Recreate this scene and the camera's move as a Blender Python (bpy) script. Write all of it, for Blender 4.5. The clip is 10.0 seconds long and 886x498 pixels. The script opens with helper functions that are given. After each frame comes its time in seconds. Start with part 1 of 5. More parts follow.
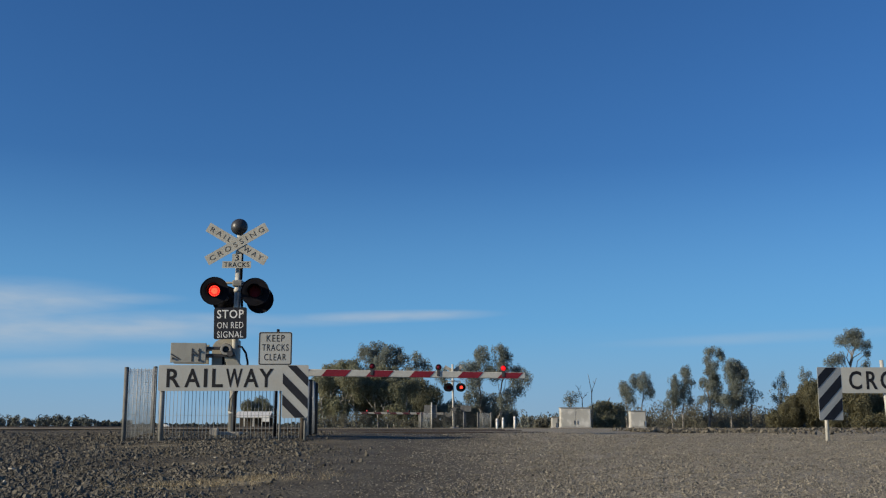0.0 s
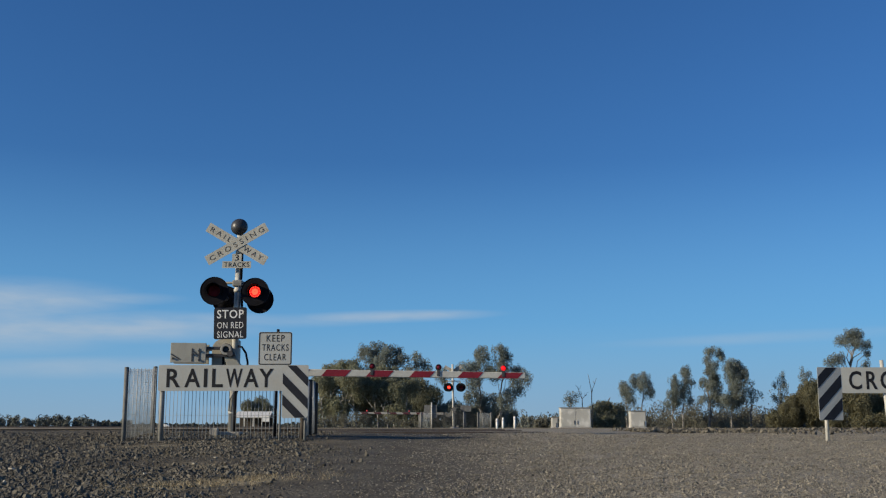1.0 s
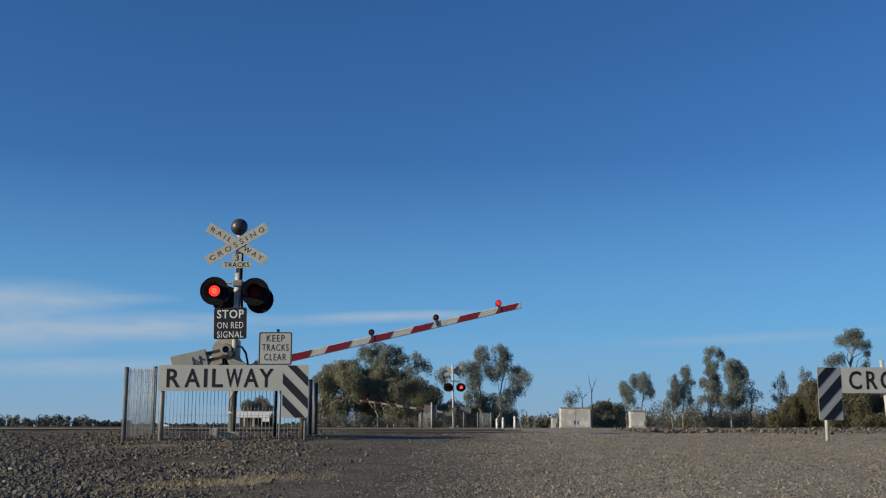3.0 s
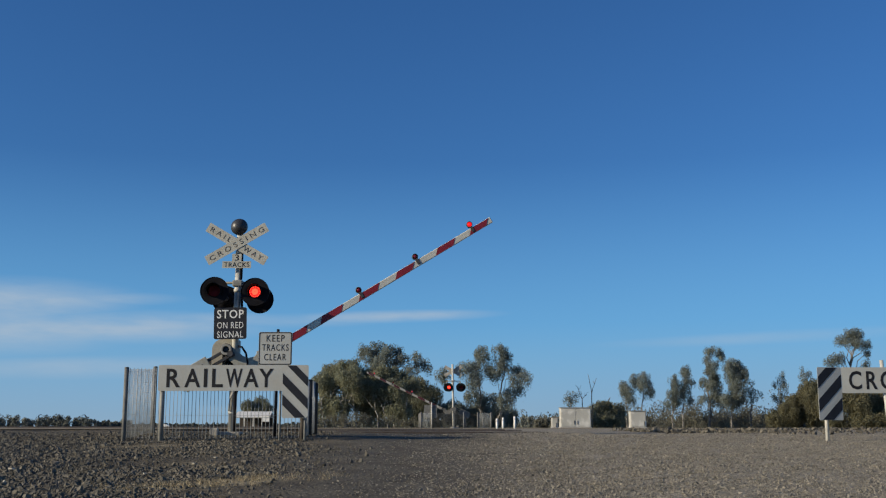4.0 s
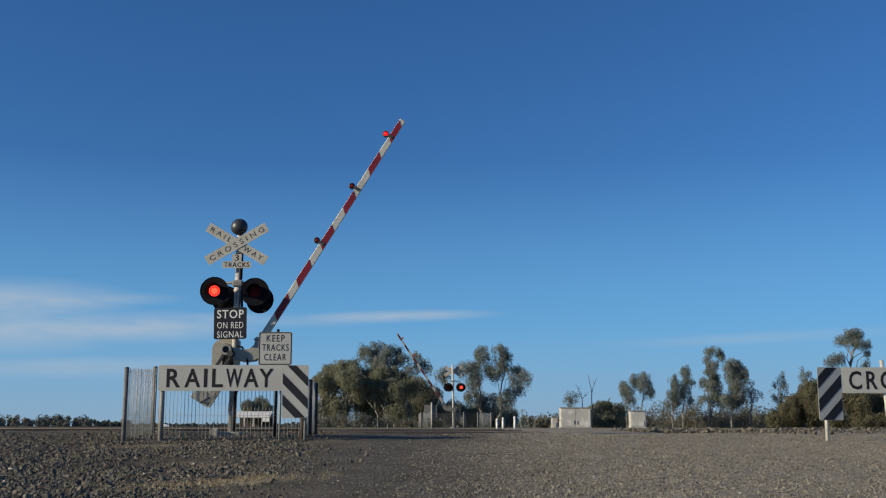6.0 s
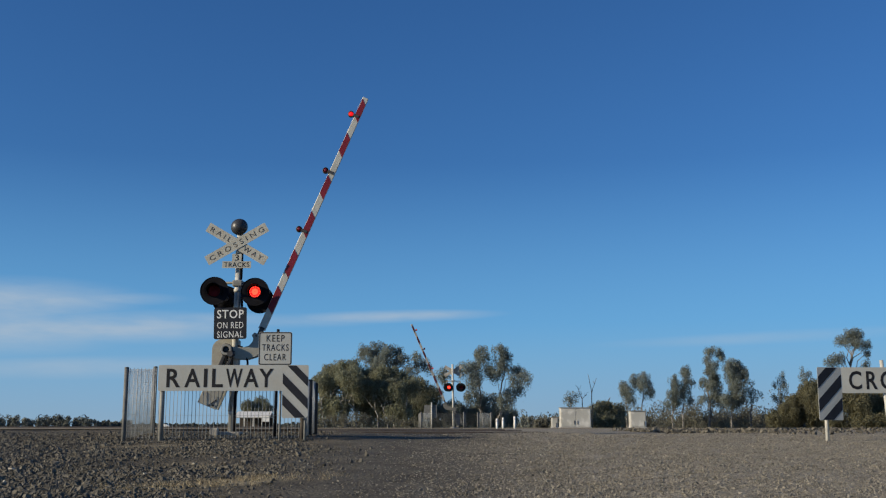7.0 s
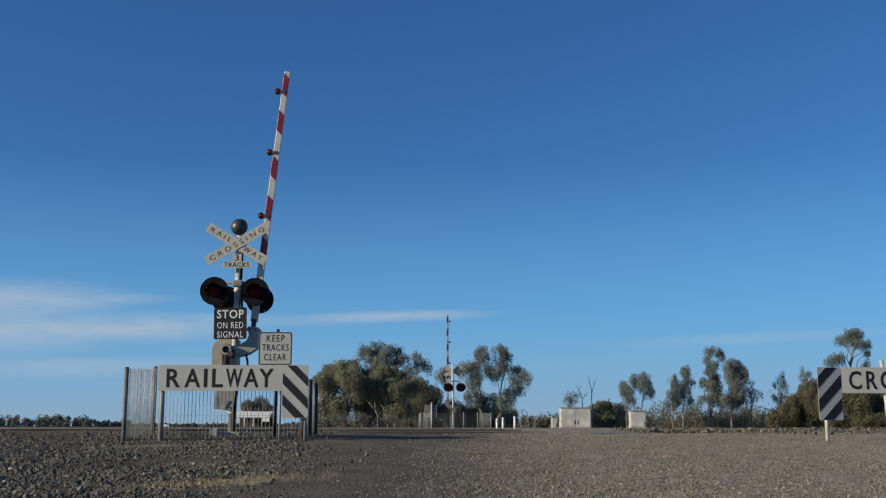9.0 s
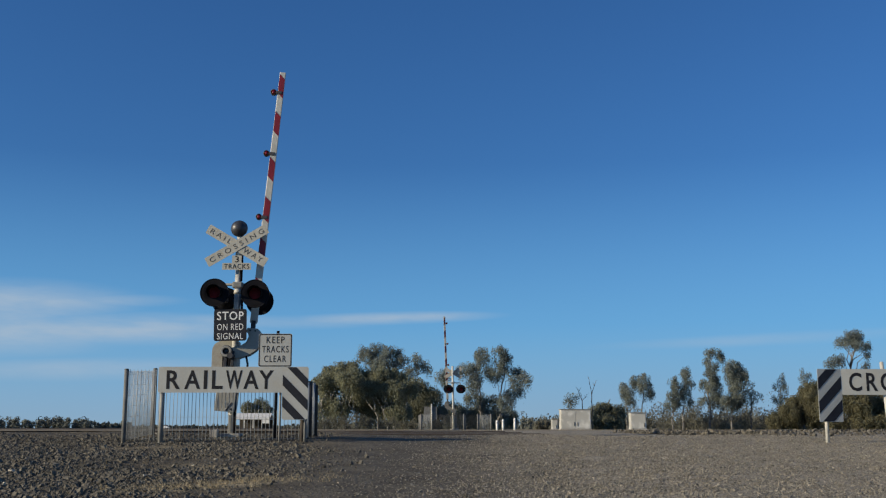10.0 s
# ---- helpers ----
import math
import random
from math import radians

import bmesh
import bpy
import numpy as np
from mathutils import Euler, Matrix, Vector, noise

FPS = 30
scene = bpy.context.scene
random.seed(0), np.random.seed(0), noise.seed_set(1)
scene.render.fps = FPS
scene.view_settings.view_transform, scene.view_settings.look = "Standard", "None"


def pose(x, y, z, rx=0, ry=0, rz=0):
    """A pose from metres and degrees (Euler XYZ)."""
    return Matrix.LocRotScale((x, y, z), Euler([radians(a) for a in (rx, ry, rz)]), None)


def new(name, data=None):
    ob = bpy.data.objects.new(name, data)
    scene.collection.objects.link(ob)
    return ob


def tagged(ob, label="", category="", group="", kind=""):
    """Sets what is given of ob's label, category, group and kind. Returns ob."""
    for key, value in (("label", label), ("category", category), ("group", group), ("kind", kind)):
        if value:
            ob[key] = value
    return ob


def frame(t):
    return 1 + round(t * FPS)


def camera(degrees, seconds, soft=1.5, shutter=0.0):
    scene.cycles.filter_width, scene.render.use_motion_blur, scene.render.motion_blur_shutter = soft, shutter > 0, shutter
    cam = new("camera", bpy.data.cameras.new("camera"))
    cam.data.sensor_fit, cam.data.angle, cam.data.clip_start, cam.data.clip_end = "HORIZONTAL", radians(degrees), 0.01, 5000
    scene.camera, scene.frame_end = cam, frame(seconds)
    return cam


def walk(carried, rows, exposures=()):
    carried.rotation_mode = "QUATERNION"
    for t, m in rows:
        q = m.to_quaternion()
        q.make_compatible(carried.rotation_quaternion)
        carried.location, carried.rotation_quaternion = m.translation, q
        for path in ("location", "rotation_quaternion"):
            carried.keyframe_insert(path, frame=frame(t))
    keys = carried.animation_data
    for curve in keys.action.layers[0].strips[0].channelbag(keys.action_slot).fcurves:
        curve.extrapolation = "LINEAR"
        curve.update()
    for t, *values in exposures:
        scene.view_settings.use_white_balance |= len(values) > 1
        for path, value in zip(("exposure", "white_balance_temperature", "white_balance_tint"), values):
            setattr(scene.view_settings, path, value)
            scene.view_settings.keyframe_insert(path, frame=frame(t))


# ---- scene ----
cam = camera(45, 10.0, soft=1.2)
EYE = (0.0, 0.0, 0.15)
PITCH = 90 + 9.375
walk(cam, [(0.0, pose(*EYE, PITCH, 0, 0)),
           (9.1, pose(*EYE, PITCH, 0, 0)),
           (9.5, pose(*EYE, PITCH + 0.03, 0, -0.04)),
           (9.7, pose(*EYE, PITCH + 0.06, 0, -0.02)),
           (10.0, pose(*EYE, PITCH + 0.09, 0, 0))],
     exposures=[(0.0, 0.0), (10.0, 0.0)])

# ---- sky and sun ----
SUN_EL = radians(20)
SUN_DIR = Vector((-math.cos(SUN_EL) * 0.937, -math.cos(SUN_EL) * 0.349, math.sin(SUN_EL)))
world = bpy.data.worlds.new("sky")
scene.world = world
world.use_nodes = True
wn, wl = world.node_tree.nodes, world.node_tree.links
wn.clear()
w_out = wn.new("ShaderNodeOutputWorld")
w_bg = wn.new("ShaderNodeBackground")
w_bg.inputs["Strength"].default_value = 0.112
w_sky = wn.new("ShaderNodeTexSky")
w_sky.sky_type = "NISHITA"
w_sky.sun_disc = False
w_sky.sun_elevation = SUN_EL
w_sky.sun_rotation = math.atan2(SUN_DIR.x, SUN_DIR.y)
w_sky.altitude = 100
w_sky.air_density = 1.0
w_sky.dust_density = 0.5
w_sky.ozone_density = 3.0
# the camera's cool rendering of the clear sky
w_tint = wn.new("ShaderNodeMix")
w_tint.data_type, w_tint.blend_type = "RGBA", "MULTIPLY"
w_tint.inputs[0].default_value = 1.0
w_tint.inputs[7].default_value = (0.285, 0.575, 0.905, 1)
wl.new(w_sky.outputs[0], w_tint.inputs[6])
# thin high cloud streaks low over the plain, by bearing and height in degrees
w_tc = wn.new("ShaderNodeTexCoord")
w_sep = wn.new("ShaderNodeSeparateXYZ")
wl.new(w_tc.outputs["Generated"], w_sep.inputs[0])


def w_math(op, a, b=0.0):
    t = wn.new("ShaderNodeMath")
    t.operation = op
    for i, v in enumerate((a, b)):
        if isinstance(v, (int, float)):
            t.inputs[i].default_value = v
        else:
            wl.new(v, t.inputs[i])
    return t.outputs[0]


w_az = w_math("MULTIPLY", w_math("ARCTAN2", w_sep.outputs["X"], w_sep.outputs["Y"]), 57.3)
w_el = w_math("MULTIPLY", w_math("ARCSINE", w_sep.outputs["Z"]), 57.3)
w_pos = wn.new("ShaderNodeCombineXYZ")
wl.new(w_math("MULTIPLY", w_az, 0.22), w_pos.inputs[0])
wl.new(w_math("MULTIPLY", w_el, 1.05), w_pos.inputs[1])
w_noise = wn.new("ShaderNodeTexNoise")
w_noise.inputs["Scale"].default_value, w_noise.inputs["Detail"].default_value, w_noise.inputs["Roughness"].default_value = 1.0, 5, 0.55
wl.new(w_pos.outputs[0], w_noise.inputs["Vector"])
w_sum = None
for az, el, ra, re, amount in ((-3.0, 5.75, 5.2, 0.3, 0.85), (-9.0, 5.45, 6.0, 0.35, 0.4), (-22.0, 6.15, 5.2, 1.0, 0.85), (-17.6, 6.4, 3.4, 0.32, 0.55), (-17.5, 4.95, 7.5, 0.75, 0.95), (-13.0, 5.45, 4.5, 0.35, 0.6),
                               (-22.5, 4.7, 6.0, 1.1, 0.85), (-22.5, 5.5, 4.0, 0.8, 0.7), (-18.0, 2.9, 9.0, 0.5, 0.5), (17, 4.45, 7.5, 0.3, 0.3), (75, 8, 25, 2.0, 0.4), (150, 10, 40, 2.5, 0.4), (-110, 7, 40, 2.0, 0.4)):
    dx = w_math("DIVIDE", w_math("SUBTRACT", w_az, az), ra)
    tilt = w_math("ADD", w_math("MULTIPLY", w_math("SUBTRACT", w_az, az), 0.028), el)
    dy = w_math("DIVIDE", w_math("SUBTRACT", w_el, tilt), re)
    r2 = w_math("ADD", w_math("MULTIPLY", dx, dx), w_math("MULTIPLY", dy, dy))
    soft = w_math("MULTIPLY", w_math("POWER", w_math("MAXIMUM", w_math("SUBTRACT", 1.0, w_math("MULTIPLY", r2, 0.55)), 0.0), 1.6), amount)
    w_sum = soft if w_sum is None else w_math("MAXIMUM", w_sum, soft)
w_thin = wn.new("ShaderNodeMapRange")
w_thin.inputs[1].default_value, w_thin.inputs[2].default_value, w_thin.inputs[3].default_value, w_thin.inputs[4].default_value = 0.3, 0.68, 0.42, 1.08
wl.new(w_noise.outputs["Fac"], w_thin.inputs[0])
w_fac = w_math("MINIMUM", w_math("MULTIPLY", w_sum, w_thin.outputs[0]), 0.9)
w_mix = wn.new("ShaderNodeMix")
w_mix.data_type = "RGBA"
w_mix.inputs[7].default_value = (3.45, 4.35, 5.35, 1)
wl.new(w_fac, w_mix.inputs[0])
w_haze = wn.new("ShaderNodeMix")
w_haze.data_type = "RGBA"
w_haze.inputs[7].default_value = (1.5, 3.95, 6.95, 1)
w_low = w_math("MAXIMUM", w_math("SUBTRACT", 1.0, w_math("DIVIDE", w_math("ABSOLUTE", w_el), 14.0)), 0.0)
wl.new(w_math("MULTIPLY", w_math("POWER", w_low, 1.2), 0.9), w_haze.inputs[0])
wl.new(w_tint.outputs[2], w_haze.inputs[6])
w_pale = wn.new("ShaderNodeMix")
w_pale.data_type = "RGBA"
w_pale.inputs[7].default_value = (2.35, 3.5, 4.6, 1)
w_low2 = w_math("MAXIMUM", w_math("SUBTRACT", 1.0, w_math("DIVIDE", w_math("ABSOLUTE", w_el), 5.5)), 0.0)
wl.new(w_math("MULTIPLY", w_math("POWER", w_low2, 1.3), 0.92), w_pale.inputs[0])
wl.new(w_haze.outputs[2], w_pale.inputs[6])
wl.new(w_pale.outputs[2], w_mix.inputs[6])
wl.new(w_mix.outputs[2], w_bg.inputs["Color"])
wl.new(w_bg.outputs[0], w_out.inputs[0])

sun = new("sun", bpy.data.lights.new("sun", "SUN"))
sun.data.energy, sun.data.angle, sun.data.color = 5.0, radians(0.6), (1.0, 0.86, 0.64)
sun.matrix_world = Matrix.Translation((-30, 0, 40)) @ (-SUN_DIR).to_track_quat("-Z", "Y").to_matrix().to_4x4()


# ---- materials ----
def mat(name, color, rough=0.7, metal=0.0, vary=0.25, scale=6.0, bump=0.15, fine=60.0, dirt=None, dirt_amount=0.5, per="", spec=0.5, spread=(0.55, 1.5)):
    """A surface with stains at one scale and grain at another; dirt: a second colour in patches."""
    m = bpy.data.materials.new(name)
    m.use_nodes = True
    n, l = m.node_tree.nodes, m.node_tree.links
    b = n["Principled BSDF"]
    b.inputs["Roughness"].default_value, b.inputs["Metallic"].default_value = rough, metal
    b.inputs["Specular IOR Level"].default_value = spec
    tc = n.new("ShaderNodeTexCoord")
    big, small = n.new("ShaderNodeTexNoise"), n.new("ShaderNodeTexNoise")
    for node, s, d in ((big, scale, 4), (small, fine, 3)):
        node.inputs["Scale"].default_value, node.inputs["Detail"].default_value = s, d
        l.new(tc.outputs["Object"], node.inputs["Vector"])
    mr = n.new("ShaderNodeMapRange")
    mr.inputs[1].default_value, mr.inputs[2].default_value = 0.3, 0.7
    mr.inputs[3].default_value, mr.inputs[4].default_value = 1 - vary, 1 + vary
    l.new(big.outputs["Fac"], mr.inputs[0])
    mr2 = n.new("ShaderNodeMapRange")
    mr2.inputs[1].default_value, mr2.inputs[2].default_value = 0.3, 0.7
    mr2.inputs[3].default_value, mr2.inputs[4].default_value = 1 - vary * 0.6, 1 + vary * 0.6
    l.new(small.outputs["Fac"], mr2.inputs[0])
    mul = n.new("ShaderNodeMath")
    mul.operation = "MULTIPLY"
    l.new(mr.outputs[0], mul.inputs[0])
    l.new(mr2.outputs[0], mul.inputs[1])
    last = mul.outputs[0]
    if per:
        src = n.new("ShaderNodeNewGeometry").outputs["Random Per Island"] if per == "island" else n.new("ShaderNodeObjectInfo").outputs["Random"]
        mr3 = n.new("ShaderNodeMapRange")
        mr3.inputs[3].default_value, mr3.inputs[4].default_value = spread
        l.new(src, mr3.inputs[0])
        mul2 = n.new("ShaderNodeMath")
        mul2.operation = "MULTIPLY"
        l.new(last, mul2.inputs[0])
        l.new(mr3.outputs[0], mul2.inputs[1])
        last = mul2.outputs[0]
    tint = n.new("ShaderNodeVectorMath")
    tint.operation = "SCALE"
    l.new(last, tint.inputs["Scale"])
    tint.inputs[0].default_value = color[:3]
    out = tint.outputs[0]
    if dirt:
        dn = n.new("ShaderNodeTexNoise")
        dn.inputs["Scale"].default_value, dn.inputs["Detail"].default_value = scale * 2.3, 6
        l.new(tc.outputs["Object"], dn.inputs["Vector"])
        dr = n.new("ShaderNodeMapRange")
        dr.inputs[1].default_value, dr.inputs[2].default_value = 0.5, 0.7
        dr.inputs[4].default_value = dirt_amount
        l.new(dn.outputs["Fac"], dr.inputs[0])
        mx = n.new("ShaderNodeMix")
        mx.data_type = "RGBA"
        mx.inputs[7].default_value = (*dirt, 1)
        l.new(dr.outputs[0], mx.inputs[0])
        l.new(out, mx.inputs[6])
        out = mx.outputs[2]
    l.new(out, b.inputs["Base Color"])
    if bump:
        bp = n.new("ShaderNodeBump")
        bp.inputs["Strength"].default_value, bp.inputs["Distance"].default_value = bump, 0.01
        l.new(small.outputs["Fac"], bp.inputs["Height"])
        l.new(bp.outputs[0], b.inputs["Normal"])
    return m


def glow(name, color, strength):
    m = bpy.data.materials.new(name)
    m.use_nodes = True
    b = m.node_tree.nodes["Principled BSDF"]
    b.inputs["Base Color"].default_value = (*color, 1)
    b.inputs["Emission Color"].default_value = (*color, 1)
    b.inputs["Emission Strength"].default_value = strength
    return m


SIGN_WHITE = mat("weathered_white_sheeting", (0.415, 0.422, 0.388), 0.55, 0, 0.08, 3, 0.02, 40, dirt=(0.42, 0.38, 0.3), dirt_amount=0.3)
SIGN_BLACK = mat("sign_black", (0.014, 0.016, 0.023), 0.65, 0, 0.3, 5, 0.02, 50, spec=0.3)
CROSS_CREAM = mat("faded_cream_board", (0.45, 0.44, 0.375), 0.55, 0, 0.12, 4, 0.03, 40, dirt=(0.4, 0.33, 0.22), dirt_amount=0.4)
LETTER_BLACK = mat("faded_black_lettering", (0.013, 0.014, 0.018), 0.7, 0, 0.35, 12, 0.0, 80, spec=0.25)
LETTER_WHITE = mat("white_lettering", (0.75, 0.75, 0.72), 0.5, 0, 0.1, 12, 0.0, 80)
MAST_PAINT = mat("silver_mast_paint", (0.5, 0.49, 0.44), 0.6, 0.1, 0.15, 5, 0.05, 70, dirt=(0.2, 0.17, 0.13), dirt_amount=0.5)
STEEL = mat("galvanised_steel", (0.25, 0.248, 0.225), 0.65, 0.15, 0.2, 8, 0.05, 90, dirt=(0.22, 0.2, 0.17), dirt_amount=0.5)
DARK_STEEL = mat("dark_weathered_steel", (0.055, 0.055, 0.058), 0.6, 0.2, 0.3, 8, 0.08, 70, dirt=(0.1, 0.07, 0.05), dirt_amount=0.5)
BLACK_PAINT = mat("matt_black_paint", (0.006, 0.006, 0.009), 0.8, 0, 0.3, 6, 0.04, 60, spec=0.2)
BELL_BLACK = mat("weathered_black_enamel", (0.035, 0.036, 0.04), 0.42, 0, 0.2, 6, 0.02, 60)
LETTER_FADED = mat("sun_faded_black_lettering", (0.065, 0.062, 0.06), 0.6, 0, 0.4, 14, 0.0, 80)
BOOM_WHITE = mat("boom_white_paint", (0.56, 0.55, 0.48), 0.5, 0, 0.1, 4, 0.03, 60, dirt=(0.4, 0.38, 0.33), dirt_amount=0.45)
BOOM_RED = mat("boom_red_sheeting", (0.22, 0.011, 0.022), 0.5, 0, 0.2, 5, 0.03, 60)
BOX_GREY = mat("mechanism_grey_enamel", (0.36, 0.34, 0.28), 0.6, 0.0, 0.15, 4, 0.05, 60, dirt=(0.24, 0.2, 0.15), dirt_amount=0.5)
WEIGHT_GREY = mat("counterweight_plate_paint", (0.38, 0.37, 0.31), 0.6, 0.1, 0.12, 4, 0.05, 60, dirt=(0.28, 0.26, 0.22), dirt_amount=0.4)
CONCRETE = mat("pale_concrete", (0.36, 0.34, 0.3), 0.9, 0, 0.2, 5, 0.3, 50, dirt=(0.2, 0.17, 0.13), dirt_amount=0.6)
CABINET_WHITE = mat("chalky_white_cabinet_paint", (0.47, 0.46, 0.41), 0.6, 0, 0.12, 0.9, 0.05, 30, dirt=(0.74, 0.72, 0.66), dirt_amount=0.9)
POST_WHITE = mat("white_post_plastic", (0.8, 0.79, 0.74), 0.5, 0, 0.06, 5, 0.02, 40)
WIRE = mat("bright_galvanised_wire", (0.35, 0.37, 0.37), 0.6, 0.1, 0.15, 8, 0.0, 70)
DULL_STEEL = mat("dull_dark_galvanising", (0.15, 0.15, 0.14), 0.75, 0.1, 0.25, 8, 0.08, 70)
TIMBER = mat("grey_weathered_timber", (0.055, 0.047, 0.038), 0.9, 0, 0.35, 6, 0.4, 40, dirt=(0.05, 0.04, 0.035), dirt_amount=0.5)
RUST_RAIL = mat("rusty_rail_steel", (0.07, 0.056, 0.045), 0.6, 0.4, 0.3, 5, 0.1, 60)
RAIL_TOP = mat("worn_rail_head", (0.2, 0.18, 0.15), 0.55, 0.3, 0.1, 5, 0.02, 60)
LENS_DARK = mat("unlit_red_lens", (0.13, 0.007, 0.012), 0.6, 0, 0.2, 30, 0.1, 120, spec=0.15)
LED_RED = glow("lit_red_led", (1.0, 0.01, 0.014), 0.85)
LED_DIM = glow("weak_red_boom_lamp", (0.9, 0.06, 0.09), 0.22)
LED_HOT = glow("lit_red_led_core", (1.0, 0.1, 0.045), 1.7)
BULB_RED = mat("unlit_red_plastic", (0.2, 0.012, 0.02), 0.25, 0, 0.2, 20, 0.0, 60)


# ---- building helpers ----
def part(name, bm, material, parent=None, label=""):
    """Links a bmesh as one mesh object under a thing or a part."""
    me = bpy.data.meshes.new(name)
    bm.to_mesh(me)
    bm.free()
    for m in material if isinstance(material, (list, tuple)) else [material]:
        me.materials.append(m)
    ob = new(name, me)
    ob.parent = parent
    return tagged(ob, label)


def thing(name, m, label, category, group="", kind=""):
    ob = new(name)
    ob.matrix_basis = m
    ob.empty_display_size = 0.2
    return tagged(ob, label, category, group, kind)


def box(bm, c, s, bevel=0.0, turn=None, index=0):
    """A box of size s about c, its edges rounded by bevel."""
    m = Matrix.Translation(c) @ (turn or Matrix()) @ Matrix.Diagonal((*s, 1))
    made = bmesh.ops.create_cube(bm, size=1, matrix=m)["verts"]
    faces = {f for v in made for f in v.link_faces}
    for f in faces:
        f.material_index = index
    if bevel:
        edges = list({e for v in made for e in v.link_edges})
        bmesh.ops.bevel(bm, geom=edges, offset=bevel, segments=2, affect="EDGES", profile=0.6, clamp_overlap=True)
    return bm


def tube(bm, a, b, r0, r1=None, seg=12, index=0, smooth=True):
    """A closed round bar from a to b."""
    a, b = Vector(a), Vector(b)
    r1 = r0 if r1 is None else r1
    d = b - a
    m = Matrix.Translation((a + b) / 2) @ d.to_track_quat("Z", "Y").to_matrix().to_4x4()
    made = bmesh.ops.create_cone(bm, cap_ends=True, segments=seg, radius1=r0, radius2=r1, depth=d.length, matrix=m)["verts"]
    for f in {f for v in made for f in v.link_faces}:
        f.material_index = index
        f.smooth = smooth and len(f.verts) == 4
    return bm


def bent_tube(bm, path, r, seg=10):
    """One bent round cable or pipe through the given points."""
    path = [Vector(p) for p in path]
    rings = []
    for i, p in enumerate(path):
        d = (path[min(i + 1, len(path) - 1)] - path[max(i - 1, 0)]).normalized()
        u = d.cross(Vector((0, 1, 0))).normalized()
        w = d.cross(u)
        rings.append([bm.verts.new(p + (u * math.cos(2 * math.pi * k / seg) + w * math.sin(2 * math.pi * k / seg)) * r) for k in range(seg)])
    for a, b in zip(rings, rings[1:]):
        for k in range(seg):
            bm.faces.new((a[k], a[(k + 1) % seg], b[(k + 1) % seg], b[k])).smooth = True
    bm.faces.new(rings[0])
    bm.faces.new(rings[-1][::-1])
    bmesh.ops.recalc_face_normals(bm, faces=bm.faces)
    return bm


def lathe(bm, profile, m=None, seg=24, index=0):
    """Turns (radius, height) pairs about z."""
    m = m or Matrix()
    rings = []
    for r, z in profile:
        if r < 1e-6:
            rings.append([bm.verts.new(m @ Vector((0, 0, z)))])
        else:
            rings.append([bm.verts.new(m @ Vector((r * math.cos(2 * math.pi * i / seg), r * math.sin(2 * math.pi * i / seg), z))) for i in range(seg)])
    for p, q in zip(rings, rings[1:]):
        for i in range(seg):
            j = (i + 1) % seg
            vs = [p[i % len(p)], p[j % len(p)], q[j % len(q)], q[i % len(q)]]
            vs = list(dict.fromkeys(vs))
            if len(vs) > 2:
                f = bm.faces.new(vs)
                f.smooth, f.material_index = True, index
    return bm


def prism(bm, outline, depth, m=None, index=0):
    """Extrudes an outline in x, z through depth along y, about y = 0."""
    m = m or Matrix()
    front = [bm.verts.new(m @ Vector((x, -depth / 2, z))) for x, z in outline]
    back = [bm.verts.new(m @ Vector((x, depth / 2, z))) for x, z in outline]
    n = len(outline)
    fs = [bm.faces.new(front), bm.faces.new(back[::-1])]
    fs += [bm.faces.new((front[i], back[i], back[(i + 1) % n], front[(i + 1) % n])) for i in range(n)]
    for f in fs:
        f.material_index = index
    bmesh.ops.recalc_face_normals(bm, faces=fs)
    return bm


def rounded(w, h, r, n=4):
    """The outline of a plate with rounded corners."""
    out = []
    for cx, cz, a0 in ((w / 2 - r, h / 2 - r, 0), (-w / 2 + r, h / 2 - r, 90), (-w / 2 + r, -h / 2 + r, 180), (w / 2 - r, -h / 2 + r, 270)):
        for i in range(n + 1):
            a = radians(a0 + 90 * i / n)
            out.append((cx + r * math.cos(a), cz + r * math.sin(a)))
    return out


